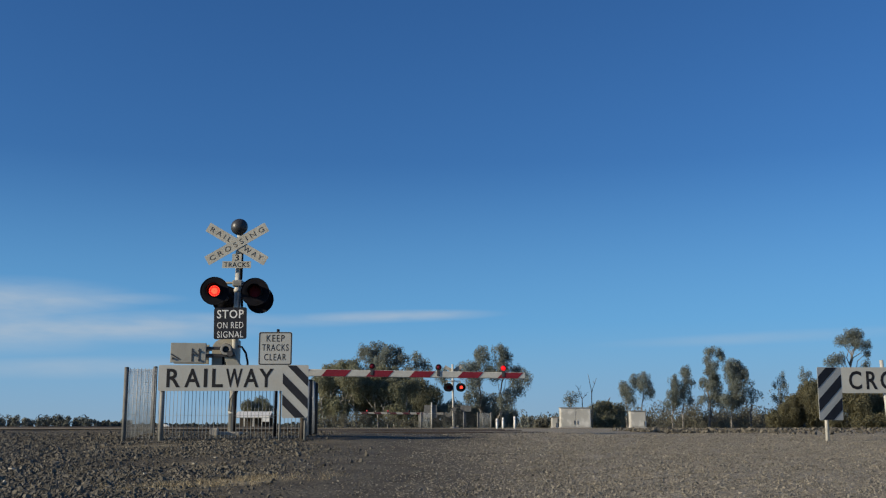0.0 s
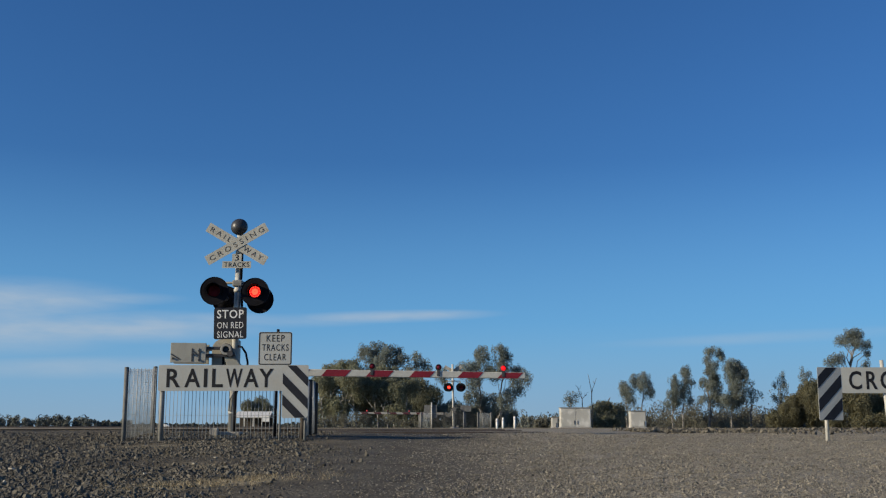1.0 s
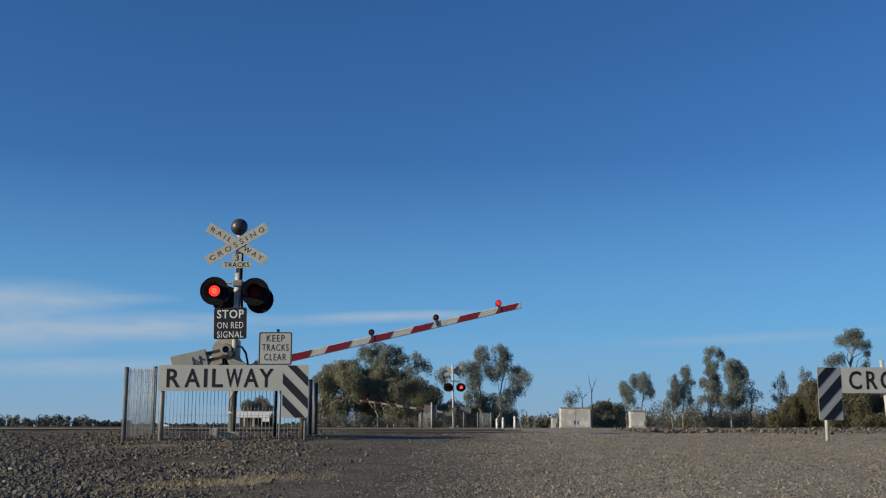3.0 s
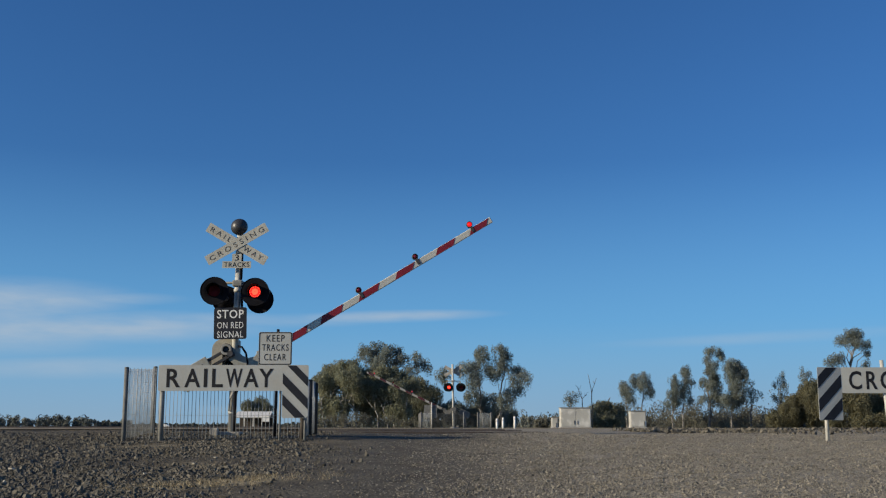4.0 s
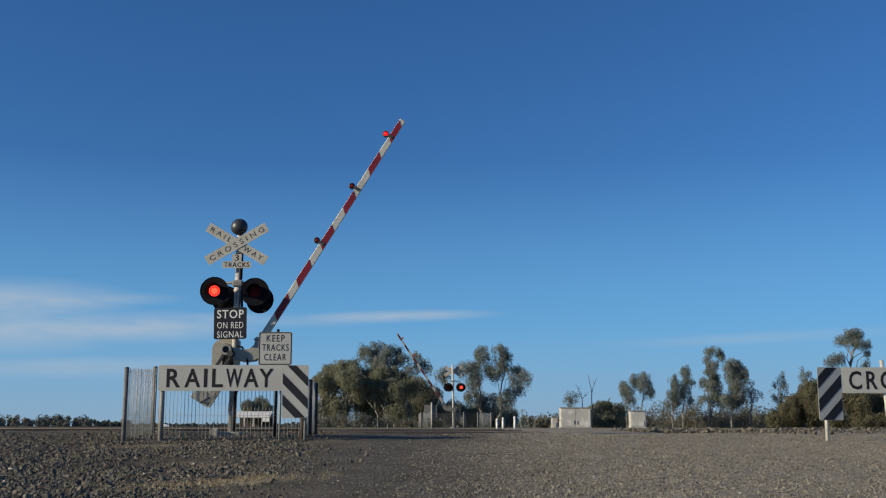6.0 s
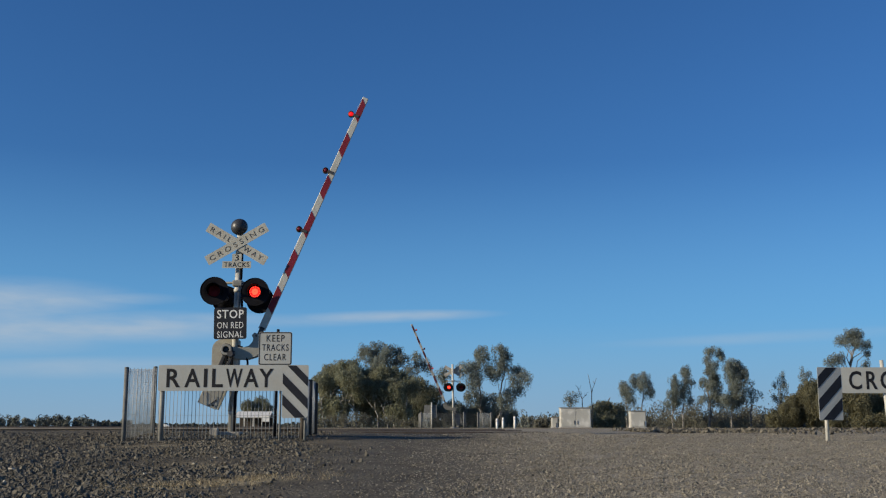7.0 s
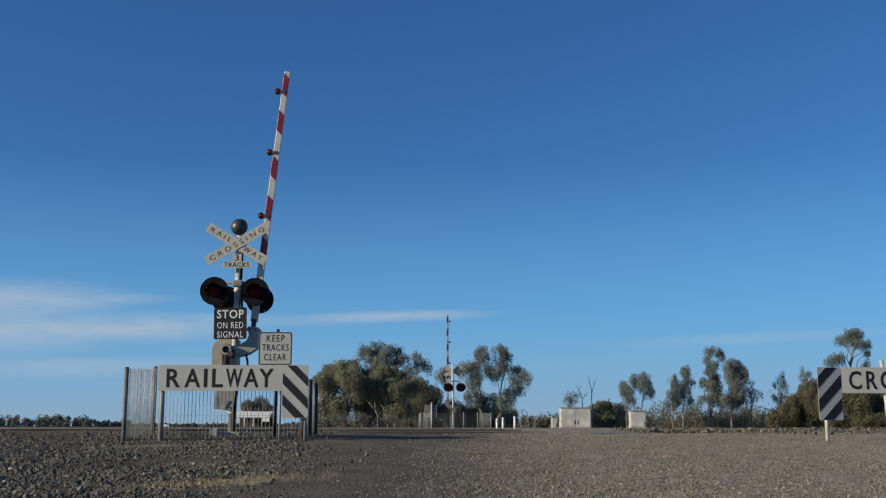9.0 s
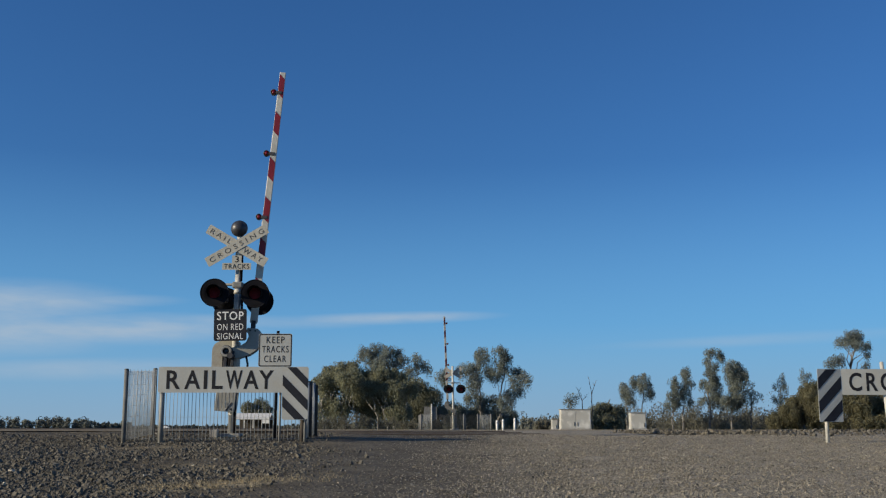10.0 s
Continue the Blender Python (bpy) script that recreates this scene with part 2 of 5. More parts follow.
def lettering(body, height, width, m, material, parent, name="lettering", bold=0.0, space=1.12):
    """Words as a thin raised mesh facing -y, fitted to a cap height and a width, centred at m."""
    cu = bpy.data.curves.new(name, "FONT")
    cu.body, cu.align_x, cu.align_y = body, "CENTER", "CENTER"
    cu.size, cu.extrude, cu.offset, cu.resolution_u, cu.space_character = 1.0, 0.0012, bold, 3, space
    tmp = bpy.data.objects.new("tmp", cu)
    me = bpy.data.meshes.new_from_object(tmp)
    bpy.data.objects.remove(tmp)
    co = np.zeros(len(me.vertices) * 3)
    me.vertices.foreach_get("co", co)
    co = co.reshape(-1, 3)
    lo, hi = co.min(0), co.max(0)
    sx, sy = width / (hi[0] - lo[0]), height / (hi[1] - lo[1])
    out = np.stack([(co[:, 0] - (lo[0] + hi[0]) / 2) * sx, -co[:, 2], (co[:, 1] - (lo[1] + hi[1]) / 2) * sy], 1)
    # one part for each letter
    faces = [list(f.vertices) for f in me.polygons]
    bpy.data.meshes.remove(me)
    root = list(range(len(out)))

    def find(i):
        while root[i] != i:
            root[i] = root[root[i]]
            i = root[i]
        return i

    for f in faces:
        for i in f[1:]:
            root[find(i)] = find(f[0])
    # front, back and rim of a letter share their places
    at = {}
    for i, v in enumerate(out):
        key = (round(v[0], 5), round(v[2], 5))
        root[find(i)] = find(at.setdefault(key, i))
    groups = {}
    for f in faces:
        groups.setdefault(find(f[0]), []).append(f)
    for g in groups.values():
        used = {i: k for k, i in enumerate(sorted({i for f in g for i in f}))}
        lm = bpy.data.meshes.new("letter")
        lm.from_pydata([tuple(out[i]) for i in used], [], [[used[i] for i in f] for f in g])
        lm.polygons.foreach_set("use_smooth", np.zeros(len(lm.polygons), bool))
        lm.materials.append(material)
        ob = new("letter", lm)
        ob.parent = parent
        ob.matrix_basis = m


# ---- ground ----
def ground_z(x, y):
    """The road rises to the crossing, then the plain lies level."""
    z = np.interp(y, [-30, 0, 4, 8, 11.5, 15.4, 16.3, 17, 22, 62, 110, 500, 4000], [-0.9, -0.75, -0.58, -0.385, -0.2, -0.072, -0.015, 0.012, 0.015, 0.01, -0.08, -0.7, -6])
    return z


def ground_wave(x, y):
    """Slow swells of the gravel near the crossing."""
    return np.where((np.abs(x) < 14) & (y > 2) & (y < 45), 0.016 * np.sin(x * 1.7 + np.sin(y * 0.9) * 1.3) * np.sin(y * 1.1 + x * 0.3), 0)


def spaced(near, far, step, grow):
    out, d = [0.0], step
    while out[-1] < far:
        out.append(out[-1] + d)
        if out[-1] > near:
            d *= grow
    return np.array(out)


def make_mesh(name, co, faces, material, smooth=False):
    me = bpy.data.meshes.new(name)
    co, faces = np.asarray(co, float), np.asarray(faces)
    n, k = faces.shape
    me.vertices.add(len(co))
    me.vertices.foreach_set("co", co.ravel())
    me.loops.add(n * k)
    me.loops.foreach_set("vertex_index", faces.ravel().astype(np.int32))
    me.polygons.add(n)
    me.polygons.foreach_set("loop_start", np.arange(0, n * k, k, dtype=np.int32))
    me.update(calc_edges=True)
    me.validate()
    me.polygons.foreach_set("use_smooth", np.full(len(me.polygons), smooth))
    me.materials.append(material)
    return new(name, me)


def ground_material():
    """Dark rubble beside the road, packed grey earth at its edge, tan gravel on it, dry grass beyond."""
    m = bpy.data.materials.new("gravel_and_dry_earth")
    m.use_nodes = True
    n, l = m.node_tree.nodes, m.node_tree.links
    b = n["Principled BSDF"]
    b.inputs["Roughness"].default_value = 0.95
    b.inputs["Specular IOR Level"].default_value = 0.2
    tc, sep = n.new("ShaderNodeTexCoord"), n.new("ShaderNodeSeparateXYZ")
    l.new(tc.outputs["Object"], sep.inputs[0])

    def noise_of(scale, detail):
        t = n.new("ShaderNodeTexNoise")
        t.inputs["Scale"].default_value, t.inputs["Detail"].default_value = scale, detail
        l.new(tc.outputs["Object"], t.inputs["Vector"])
        return t.outputs["Fac"]

    def math_of(op, a, c):
        t = n.new("ShaderNodeMath")
        t.operation = op
        for i, v in enumerate((a, c)):
            if isinstance(v, (int, float)):
                t.inputs[i].default_value = v
            else:
                l.new(v, t.inputs[i])
        return t.outputs[0]

    def ramp_of(v, lo, hi, a=0.0, c=1.0):
        t = n.new("ShaderNodeMapRange")
        t.interpolation_type = "SMOOTHSTEP"
        for i, k in enumerate((lo, hi, a, c)):
            t.inputs[i + 1].default_value = k
        l.new(v, t.inputs[0])
        return t.outputs[0]

    def mix_of(f, a, c):
        t = n.new("ShaderNodeMix")
        t.data_type = "RGBA"
        l.new(f, t.inputs[0])
        for i, v in ((6, a), (7, c)):
            if isinstance(v, tuple):
                t.inputs[i].default_value = (*v, 1)
            else:
                l.new(v, t.inputs[i])
        return t.outputs[2]

    big, mid, fine = noise_of(0.35, 4), noise_of(2.5, 5), noise_of(38, 4)
    wob = math_of("ADD", sep.outputs["X"], math_of("MULTIPLY", math_of("SUBTRACT", big, 0.5), 3.0))
    soil = mix_of(ramp_of(mid, 0.35, 0.7), (0.083, 0.071, 0.05), (0.128, 0.109, 0.076))
    dust = mix_of(ramp_of(noise_of(0.8, 6), 0.56, 0.72), soil, (0.25, 0.21, 0.135))
    # a straw-coloured patch of dry grass and dust beside the road
    px = math_of("DIVIDE", math_of("ADD", sep.outputs["X"], 1.9), 1.0)
    py = math_of("DIVIDE", math_of("SUBTRACT", math_of("SUBTRACT", sep.outputs["Y"], 9.1), math_of("MULTIPLY", math_of("ADD", sep.outputs["X"], 1.9), 0.55)), 0.35)
    spot = math_of("ADD", math_of("ADD", math_of("MULTIPLY", px, px), math_of("MULTIPLY", py, py)), math_of("MULTIPLY", mid, 1.6))
    dust = mix_of(ramp_of(spot, 1.7, 0.7), dust, (0.33, 0.28, 0.18))
    packed = mix_of(ramp_of(mid, 0.3, 0.7), (0.085, 0.075, 0.057), (0.122, 0.108, 0.082))
    tan = mix_of(ramp_of(mid, 0.3, 0.7), (0.23, 0.205, 0.157), (0.295, 0.263, 0.202))
    near = mix_of(ramp_of(wob, -2.2, -1.2), dust, packed)
    near = mix_of(ramp_of(wob, -0.1, 1.7), near, tan)
    grass = mix_of(ramp_of(noise_of(0.05, 6), 0.35, 0.65), (0.2, 0.165, 0.1), (0.27, 0.22, 0.135))
    col = mix_of(ramp_of(sep.outputs["Y"], 44, 52), near, grass)
    grain = ramp_of(fine, 0.25, 0.75, 0.6, 1.4)
    sc = n.new("ShaderNodeVectorMath")
    sc.operation = "SCALE"
    l.new(col, sc.inputs[0])
    l.new(grain, sc.inputs["Scale"])
    l.new(sc.outputs[0], b.inputs["Base Color"])
    bp = n.new("ShaderNodeBump")
    bp.inputs["Strength"].default_value, bp.inputs["Distance"].default_value = 0.7, 0.03
    l.new(math_of("ADD", fine, noise_of(14, 3)), bp.inputs["Height"])
    l.new(bp.outputs[0], b.inputs["Normal"])
    return m


def build_ground():
    sx = spaced(9, 3500, 0.16, 1.16)
    xs = np.concatenate([-sx[:0:-1], sx])
    ys = np.concatenate([-spaced(2, 900, 0.8, 1.5)[:0:-1], spaced(26, 3800, 0.13, 1.13)])
    X, Y = np.meshgrid(xs, ys)
    Z = ground_z(X, Y)
    rng = np.random.default_rng(5)
    Z = Z + ground_wave(X, Y) + np.where((np.abs(X) < 14) & (Y > 2) & (Y < 45), rng.normal(0, 0.003, X.shape), 0)
    # windrow of spilt ballast along the tracks at both sides of the road
    side = np.clip((np.abs(X - 1.2) - 3.6) / 1.5, 0, 1)
    Z = Z + side * 0.05 * np.exp(-((Y - 19.5) / 1.5) ** 2)
    idx = np.arange(X.size).reshape(X.shape)
    faces = np.stack([idx[:-1, :-1], idx[:-1, 1:], idx[1:, 1:], idx[1:, :-1]], -1).reshape(-1, 4)
    ob = make_mesh("ground", np.stack([X, Y, Z], -1).reshape(-1, 3), faces, ground_material(), smooth=True)
    return tagged(ob, "gravel road and dry rubble-strewn ground reaching to the plain", "ground", kind="structure")


build_ground()

BOX_V = np.array([(x, y, z) for z in (-1, 1) for y in (-1, 1) for x in (-1, 1)]) * 0.62
BOX_F = np.array([(0, 2, 3), (0, 3, 1), (4, 5, 7), (4, 7, 6), (0, 1, 5), (0, 5, 4), (2, 6, 7), (2, 7, 3), (0, 4, 6), (0, 6, 2), (1, 3, 7), (1, 7, 5)])


CHIP_V = np.array([(1, 0, 0), (-1, 0, 0), (0, 1, 0), (0, -1, 0), (0, 0, 1), (0, 0, -1)]) * 1.0
CHIP_F = np.array([(0, 2, 4), (2, 1, 4), (1, 3, 4), (3, 0, 4), (2, 0, 5), (1, 2, 5), (3, 1, 5), (0, 3, 5)])


def stones(name, x, y, size, material, label, seed, flat=0.7, lift=0.0, form=(BOX_V, BOX_F)):
    """Broken stones, each with its own facets and turn, lying on the ground."""
    rng = np.random.default_rng(seed)
    n = len(x)
    k = len(form[0])
    v = (form[0][None] + rng.normal(0, 0.2, (n, k, 3))) * rng.uniform(0.6, 1.3, (n, 1, 3))
    q = rng.normal(size=(n, 4))
    q /= np.linalg.norm(q, axis=1, keepdims=True)
    w, a, b, c = q.T
    R = np.stack([1 - 2 * (b * b + c * c), 2 * (a * b - c * w), 2 * (a * c + b * w),
                  2 * (a * b + c * w), 1 - 2 * (a * a + c * c), 2 * (b * c - a * w),
                  2 * (a * c - b * w), 2 * (b * c + a * w), 1 - 2 * (a * a + b * b)], -1).reshape(n, 3, 3)
    v = np.einsum("nij,nkj->nki", R, v)
    v[:, :, 2] *= flat
    v *= size[:, None, None] / 2
    z = ground_z(x, y) + ground_wave(x, y) + size * rng.uniform(-0.05, 0.28, n) + lift * rng.random(n) * (x > 3)
    v += np.stack([x, y, z], -1)[:, None]
    f = form[1][None] + k * np.arange(n)[:, None, None]
    ob = make_mesh(name, v.reshape(-1, 3), f.reshape(-1, 3), material)
    return tagged(ob, label, "gravel", kind="stuff")


STONE_GREY = mat("broken_basalt", (0.102, 0.092, 0.071), 0.9, 0, 0.25, 9, 0.3, 70, per="island")
STONE_TAN = mat("tan_crushed_stone", (0.19, 0.172, 0.136), 0.9, 0, 0.25, 9, 0.3, 70, per="island")

STONE_PALE = mat("pale_limestone", (0.27, 0.25, 0.2), 0.9, 0, 0.2, 9, 0.3, 70, per="island")


def scatter_stones():
    rng = np.random.default_rng(11)
    n = 178000
    y = 7.0 + 12.5 * rng.random(n)
    x = rng.uniform(-1, 1, n) * y * 0.46
    patch = np.sin(x * 1.3 + y * 0.7) + np.sin(y * 1.9 - x * 0.8) + rng.normal(0, 0.8, n)
    keep = (x < -1.7 + rng.normal(0, 0.4, n) - 0.6 * (y > 14)) & (patch > -0.9)
    straw = ((x + 1.9) / 1.0) ** 2 + ((y - 9.1 - 0.55 * (x + 1.9)) / 0.4) ** 2 < rng.uniform(0.5, 1.3, n)
    keep &= ~straw | (rng.random(n) < 0.45)
    x, y = x[keep], y[keep]
    stones("ballast_stones", x, y, np.clip(rng.lognormal(-3.92, 0.45, len(x)), 0.011, 0.065), STONE_GREY,
           "dark grey broken stones strewn over dusty ground", 3, 0.95)
    n = 152000
    y = 7.0 + 11.5 * rng.random(n) ** 1.15
    x = rng.uniform(-0.3, 1, n) * y * 0.46
    patch = 0.25 * np.sin(x * 0.9 - y * 0.6 + 1) + rng.normal(0, 0.9, n) + 0.9 * np.exp(-((x - 1.6) / 1.3) ** 2) + 0.35
    keep = (x > 0.3 + rng.normal(0, 0.75, n)) & (patch > -0.1)
    x, y = x[keep], y[keep]
    stones("road_gravel", x, y, np.clip(rng.lognormal(-4.3, 0.36, len(x)), 0.007, 0.034), STONE_TAN,
           "loose tan crushed gravel on the unsealed road", 4, 0.75, form=(CHIP_V, CHIP_F))
    x, y = rng.uniform(-4.2, 5, 40), rng.uniform(9, 16.6, 40)
    keep = x < -1.6
    x, y = x[keep], y[keep]
    stones("pale_stones", x, y, rng.uniform(0.03, 0.075, len(x)), STONE_PALE, "scattered pale limestone pieces among the rubble", 9, 0.6)
    n = 10000
    y = rng.normal(21.0, 2.0, n)
    x = np.where(rng.random(n) < 0.5, rng.uniform(-11, -3.0, n), rng.uniform(3.8, 11, n))
    keep = (y > 17.2) & (y < 25)
    x, y = x[keep], y[keep]
    stones("track_ballast", x, y, np.clip(rng.lognormal(-3.05, 0.35, len(x)), 0.025, 0.1), STONE_GREY,
           "grey track ballast heaped along the rails", 6, 0.9, 0.05)


scatter_stones()


def dry_grass():
    """Bleached tufts in the dusty patch beside the road and here and there among the stones."""
    rng = np.random.default_rng(31)
    tx = np.concatenate([-1.9 + rng.normal(0, 0.5, 90), rng.uniform(-5.5, -2.0, 60)])
    ty = np.concatenate([9.1 + 0.55 * (tx[:90] + 1.9) + rng.normal(0, 0.16, 90), rng.uniform(8.5, 16.5, 60)])
    pick = np.repeat(np.arange(150), np.concatenate([np.full(90, 26), np.full(60, 12)]))
    n = len(pick)
    x, y = tx[pick] + rng.normal(0, 0.035, n), ty[pick] + rng.normal(0, 0.035, n)
    z = ground_z(x, y) + ground_wave(x, y) - 0.004
    h, a = rng.uniform(0.02, 0.06, n), rng.uniform(0, 2 * math.pi, n)
    lean, wide = h * rng.uniform(0.3, 1.4, n), 0.0016
    foot = np.stack([x, y, z], -1)
    side = np.stack([np.cos(a + 1.57), np.sin(a + 1.57), np.zeros(n)], -1) * wide
    tip = foot + np.stack([np.cos(a) * lean, np.sin(a) * lean, h], -1)
    co = np.stack([foot - side, foot + side, tip], 1).reshape(-1, 3)
    ob = make_mesh("dry_grass", co, np.arange(3 * n).reshape(-1, 3), mat("bleached_straw", (0.4, 0.33, 0.2), 0.8, 0, 0.2, 3, 0, 40, per="island", spread=(0.6, 1.3)))
    return tagged(ob, "short bleached dry grass among dusty stones", "grass", kind="stuff")


dry_grass()


def rail_track(y):
    """Two rails on their foot; in the road a low dark run draws a shadow line, then they are buried."""
    t = thing("railway_track", pose(0, y, 0), "rusty steel rails with polished heads on a ballasted bed", "railway track", "tracks", "structure")
    for dy in (-0.8, 0.8):
        edge = -0.138 * y
        # the run from edge to 1.9 stands proud and dark as the road's shadow line
        for x0, x1, up in ((-60, edge, 0.12), (edge, 1.9, 0.035), (1.9, 60, 0.008)):
            bm = bmesh.new()
            box(bm, ((x0 + x1) / 2, dy, up - 0.02), (x1 - x0, 0.07, 0.04), 0.008, index=1 if x0 < -50 else 0)
            box(bm, ((x0 + x1) / 2, dy, up - 0.09), (x1 - x0, 0.02, 0.1))
            box(bm, ((x0 + x1) / 2, dy, up - 0.15), (x1 - x0, 0.14, 0.025))
            part("rail", bm, (RUST_RAIL, RAIL_TOP), t)
    return t


for track_y in (20.3, 27.0, 34.0):
    rail_track(track_y)


# ---- flashing heads ----
KEYED = []


def flasher_head(parent, m, times=None, label=""):
    """A round black backboard with hood and a lamp face that turns over between its lit and its dark side. Faces -y."""
    bm = bmesh.new()
    up = Matrix.Rotation(radians(90), 4, "X")
    lathe(bm, [(0.104, 0.012), (0.1045, 0.014), (0.106, 0.015), (0.206, 0.015), (0.212, 0.0145), (0.216, 0.02), (0.222, 0.02), (0.224, 0.017), (0.224, -0.012), (0.223, -0.014), (0.22, -0.014), (0.216, -0.002), (0.2, 0.0), (0.125, 0.0), (0.124, -0.003), (0.12, -0.09), (0.1, -0.15), (0.0, -0.16)], up, 36)
    lathe(bm, [(0.104, 0.02), (0.104, -0.1), (0.0, -0.11)], up, 28)
    head = part("flasher_head", bm, BLACK_PAINT, parent, label or "round matt black flasher backboard")
    head.matrix_basis = m
    bm = bmesh.new()
    n, r0, r1, depth = 20, 0.108, 0.114, 0.2
    rows = []
    for i in range(n + 1):
        a = radians(-35 + 250 * i / n)
        d = depth * (0.45 + 0.55 * max(0, math.sin(a)) ** 0.6)
        c, s = math.cos(a), math.sin(a)
        rows.append([bm.verts.new(p) for p in ((r0 * c, -0.015, r0 * s), (r0 * c, -0.02 - d, r0 * s), (r1 * c, -0.02 - d, r1 * s), (r1 * c, -0.015, r1 * s))])
    for p, q in zip(rows, rows[1:]):
        for k in range(4):
            bm.faces.new((p[k], q[k], q[(k + 1) % 4], p[(k + 1) % 4])).smooth = k % 2 == 0
    bmesh.ops.recalc_face_normals(bm, faces=bm.faces)
    part("hood", bm, BLACK_PAINT, head)
    bm = bmesh.new()
    tube(bm, (0, 0.14, 0), (0, 0.2, 0), 0.05, 0.04)
    part("socket", bm, DARK_STEEL, head)
    bm = bmesh.new()
    lathe(bm, [(0, 0.01), (0.055, 0.0075)], up, 28, 2)
    lathe(bm, [(0.055, 0.0075), (0.087, 0.002)], up, 28, 0)
    lathe(bm, [(0.087, 0.002), (0.09, 0.003), (0.101, 0.003), (0.101, -0.003), (0.09, -0.003)], up, 28, 3)
    lathe(bm, [(0.09, -0.003), (0.05, -0.008), (0, -0.01)], up, 28, 1)
    for ring, count in ((0.0, 1), (0.028, 6), (0.054, 12), (0.077, 17)):
        for i in range(count):
            a = 2 * math.pi * i / count
            x, z = ring * math.cos(a), ring * math.sin(a)
            tube(bm, (x, -0.001, z), (x, -0.013, z), 0.0095, 0.006, 8, 2 if ring in (0.028, 0.077) else 0)
    face = part("lamp_face", bm, (LED_RED, LENS_DARK, LED_HOT, BLACK_PAINT), head, "red light-emitting lamp face")
    if times is None:
        face.matrix_basis = pose(0, -0.005, 0, 0, 0, 180)
    else:
        KEYED.append((face, flash_rows(times, (0, -0.005, 0))))
    return head


def flash_rows(spans, at):
    """Poses of a lamp face: its lit side out within the spans, turned over outside them."""
    events = sorted([(a, True) for a, b in spans if a > 0] + [(b, False) for a, b in spans if b < 10])
    lit = any(a <= 0 < b for a, b in spans)
    turn = 0 if lit else 180
    rows = [(0.0, pose(*at, 0, 0, turn))]
    for t, on in events:
        k = round(t * FPS)
        for i in range(4):
            rows.append(((k - 2 + i) / FPS, pose(*at, 0, 0, turn + 60 * i)))
        turn += 180
    rows.append((10.0, pose(*at, 0, 0, turn)))
    return rows


NEAR_LEFT = [(0, 0.25), (1.05, 1.85), (2.6, 3.4), (4.15, 4.93), (5.67, 6.45), (7.25, 8.05)]
NEAR_RIGHT = [(0.25, 1.05), (1.85, 2.6), (3.4, 4.15), (4.93, 5.67), (6.45, 7.25), (8.05, 8.48)]
FAR_RIGHT = [(0, 0.66), (1.43, 2.13), (2.9, 3.63), (4.37, 5.07), (5.8, 6.5), (7.23, 7.95)]
FAR_LEFT = [(0.66, 1.43), (2.13, 2.9), (3.63, 4.37), (5.07, 5.8), (6.5, 7.23), (7.95, 8.46)]


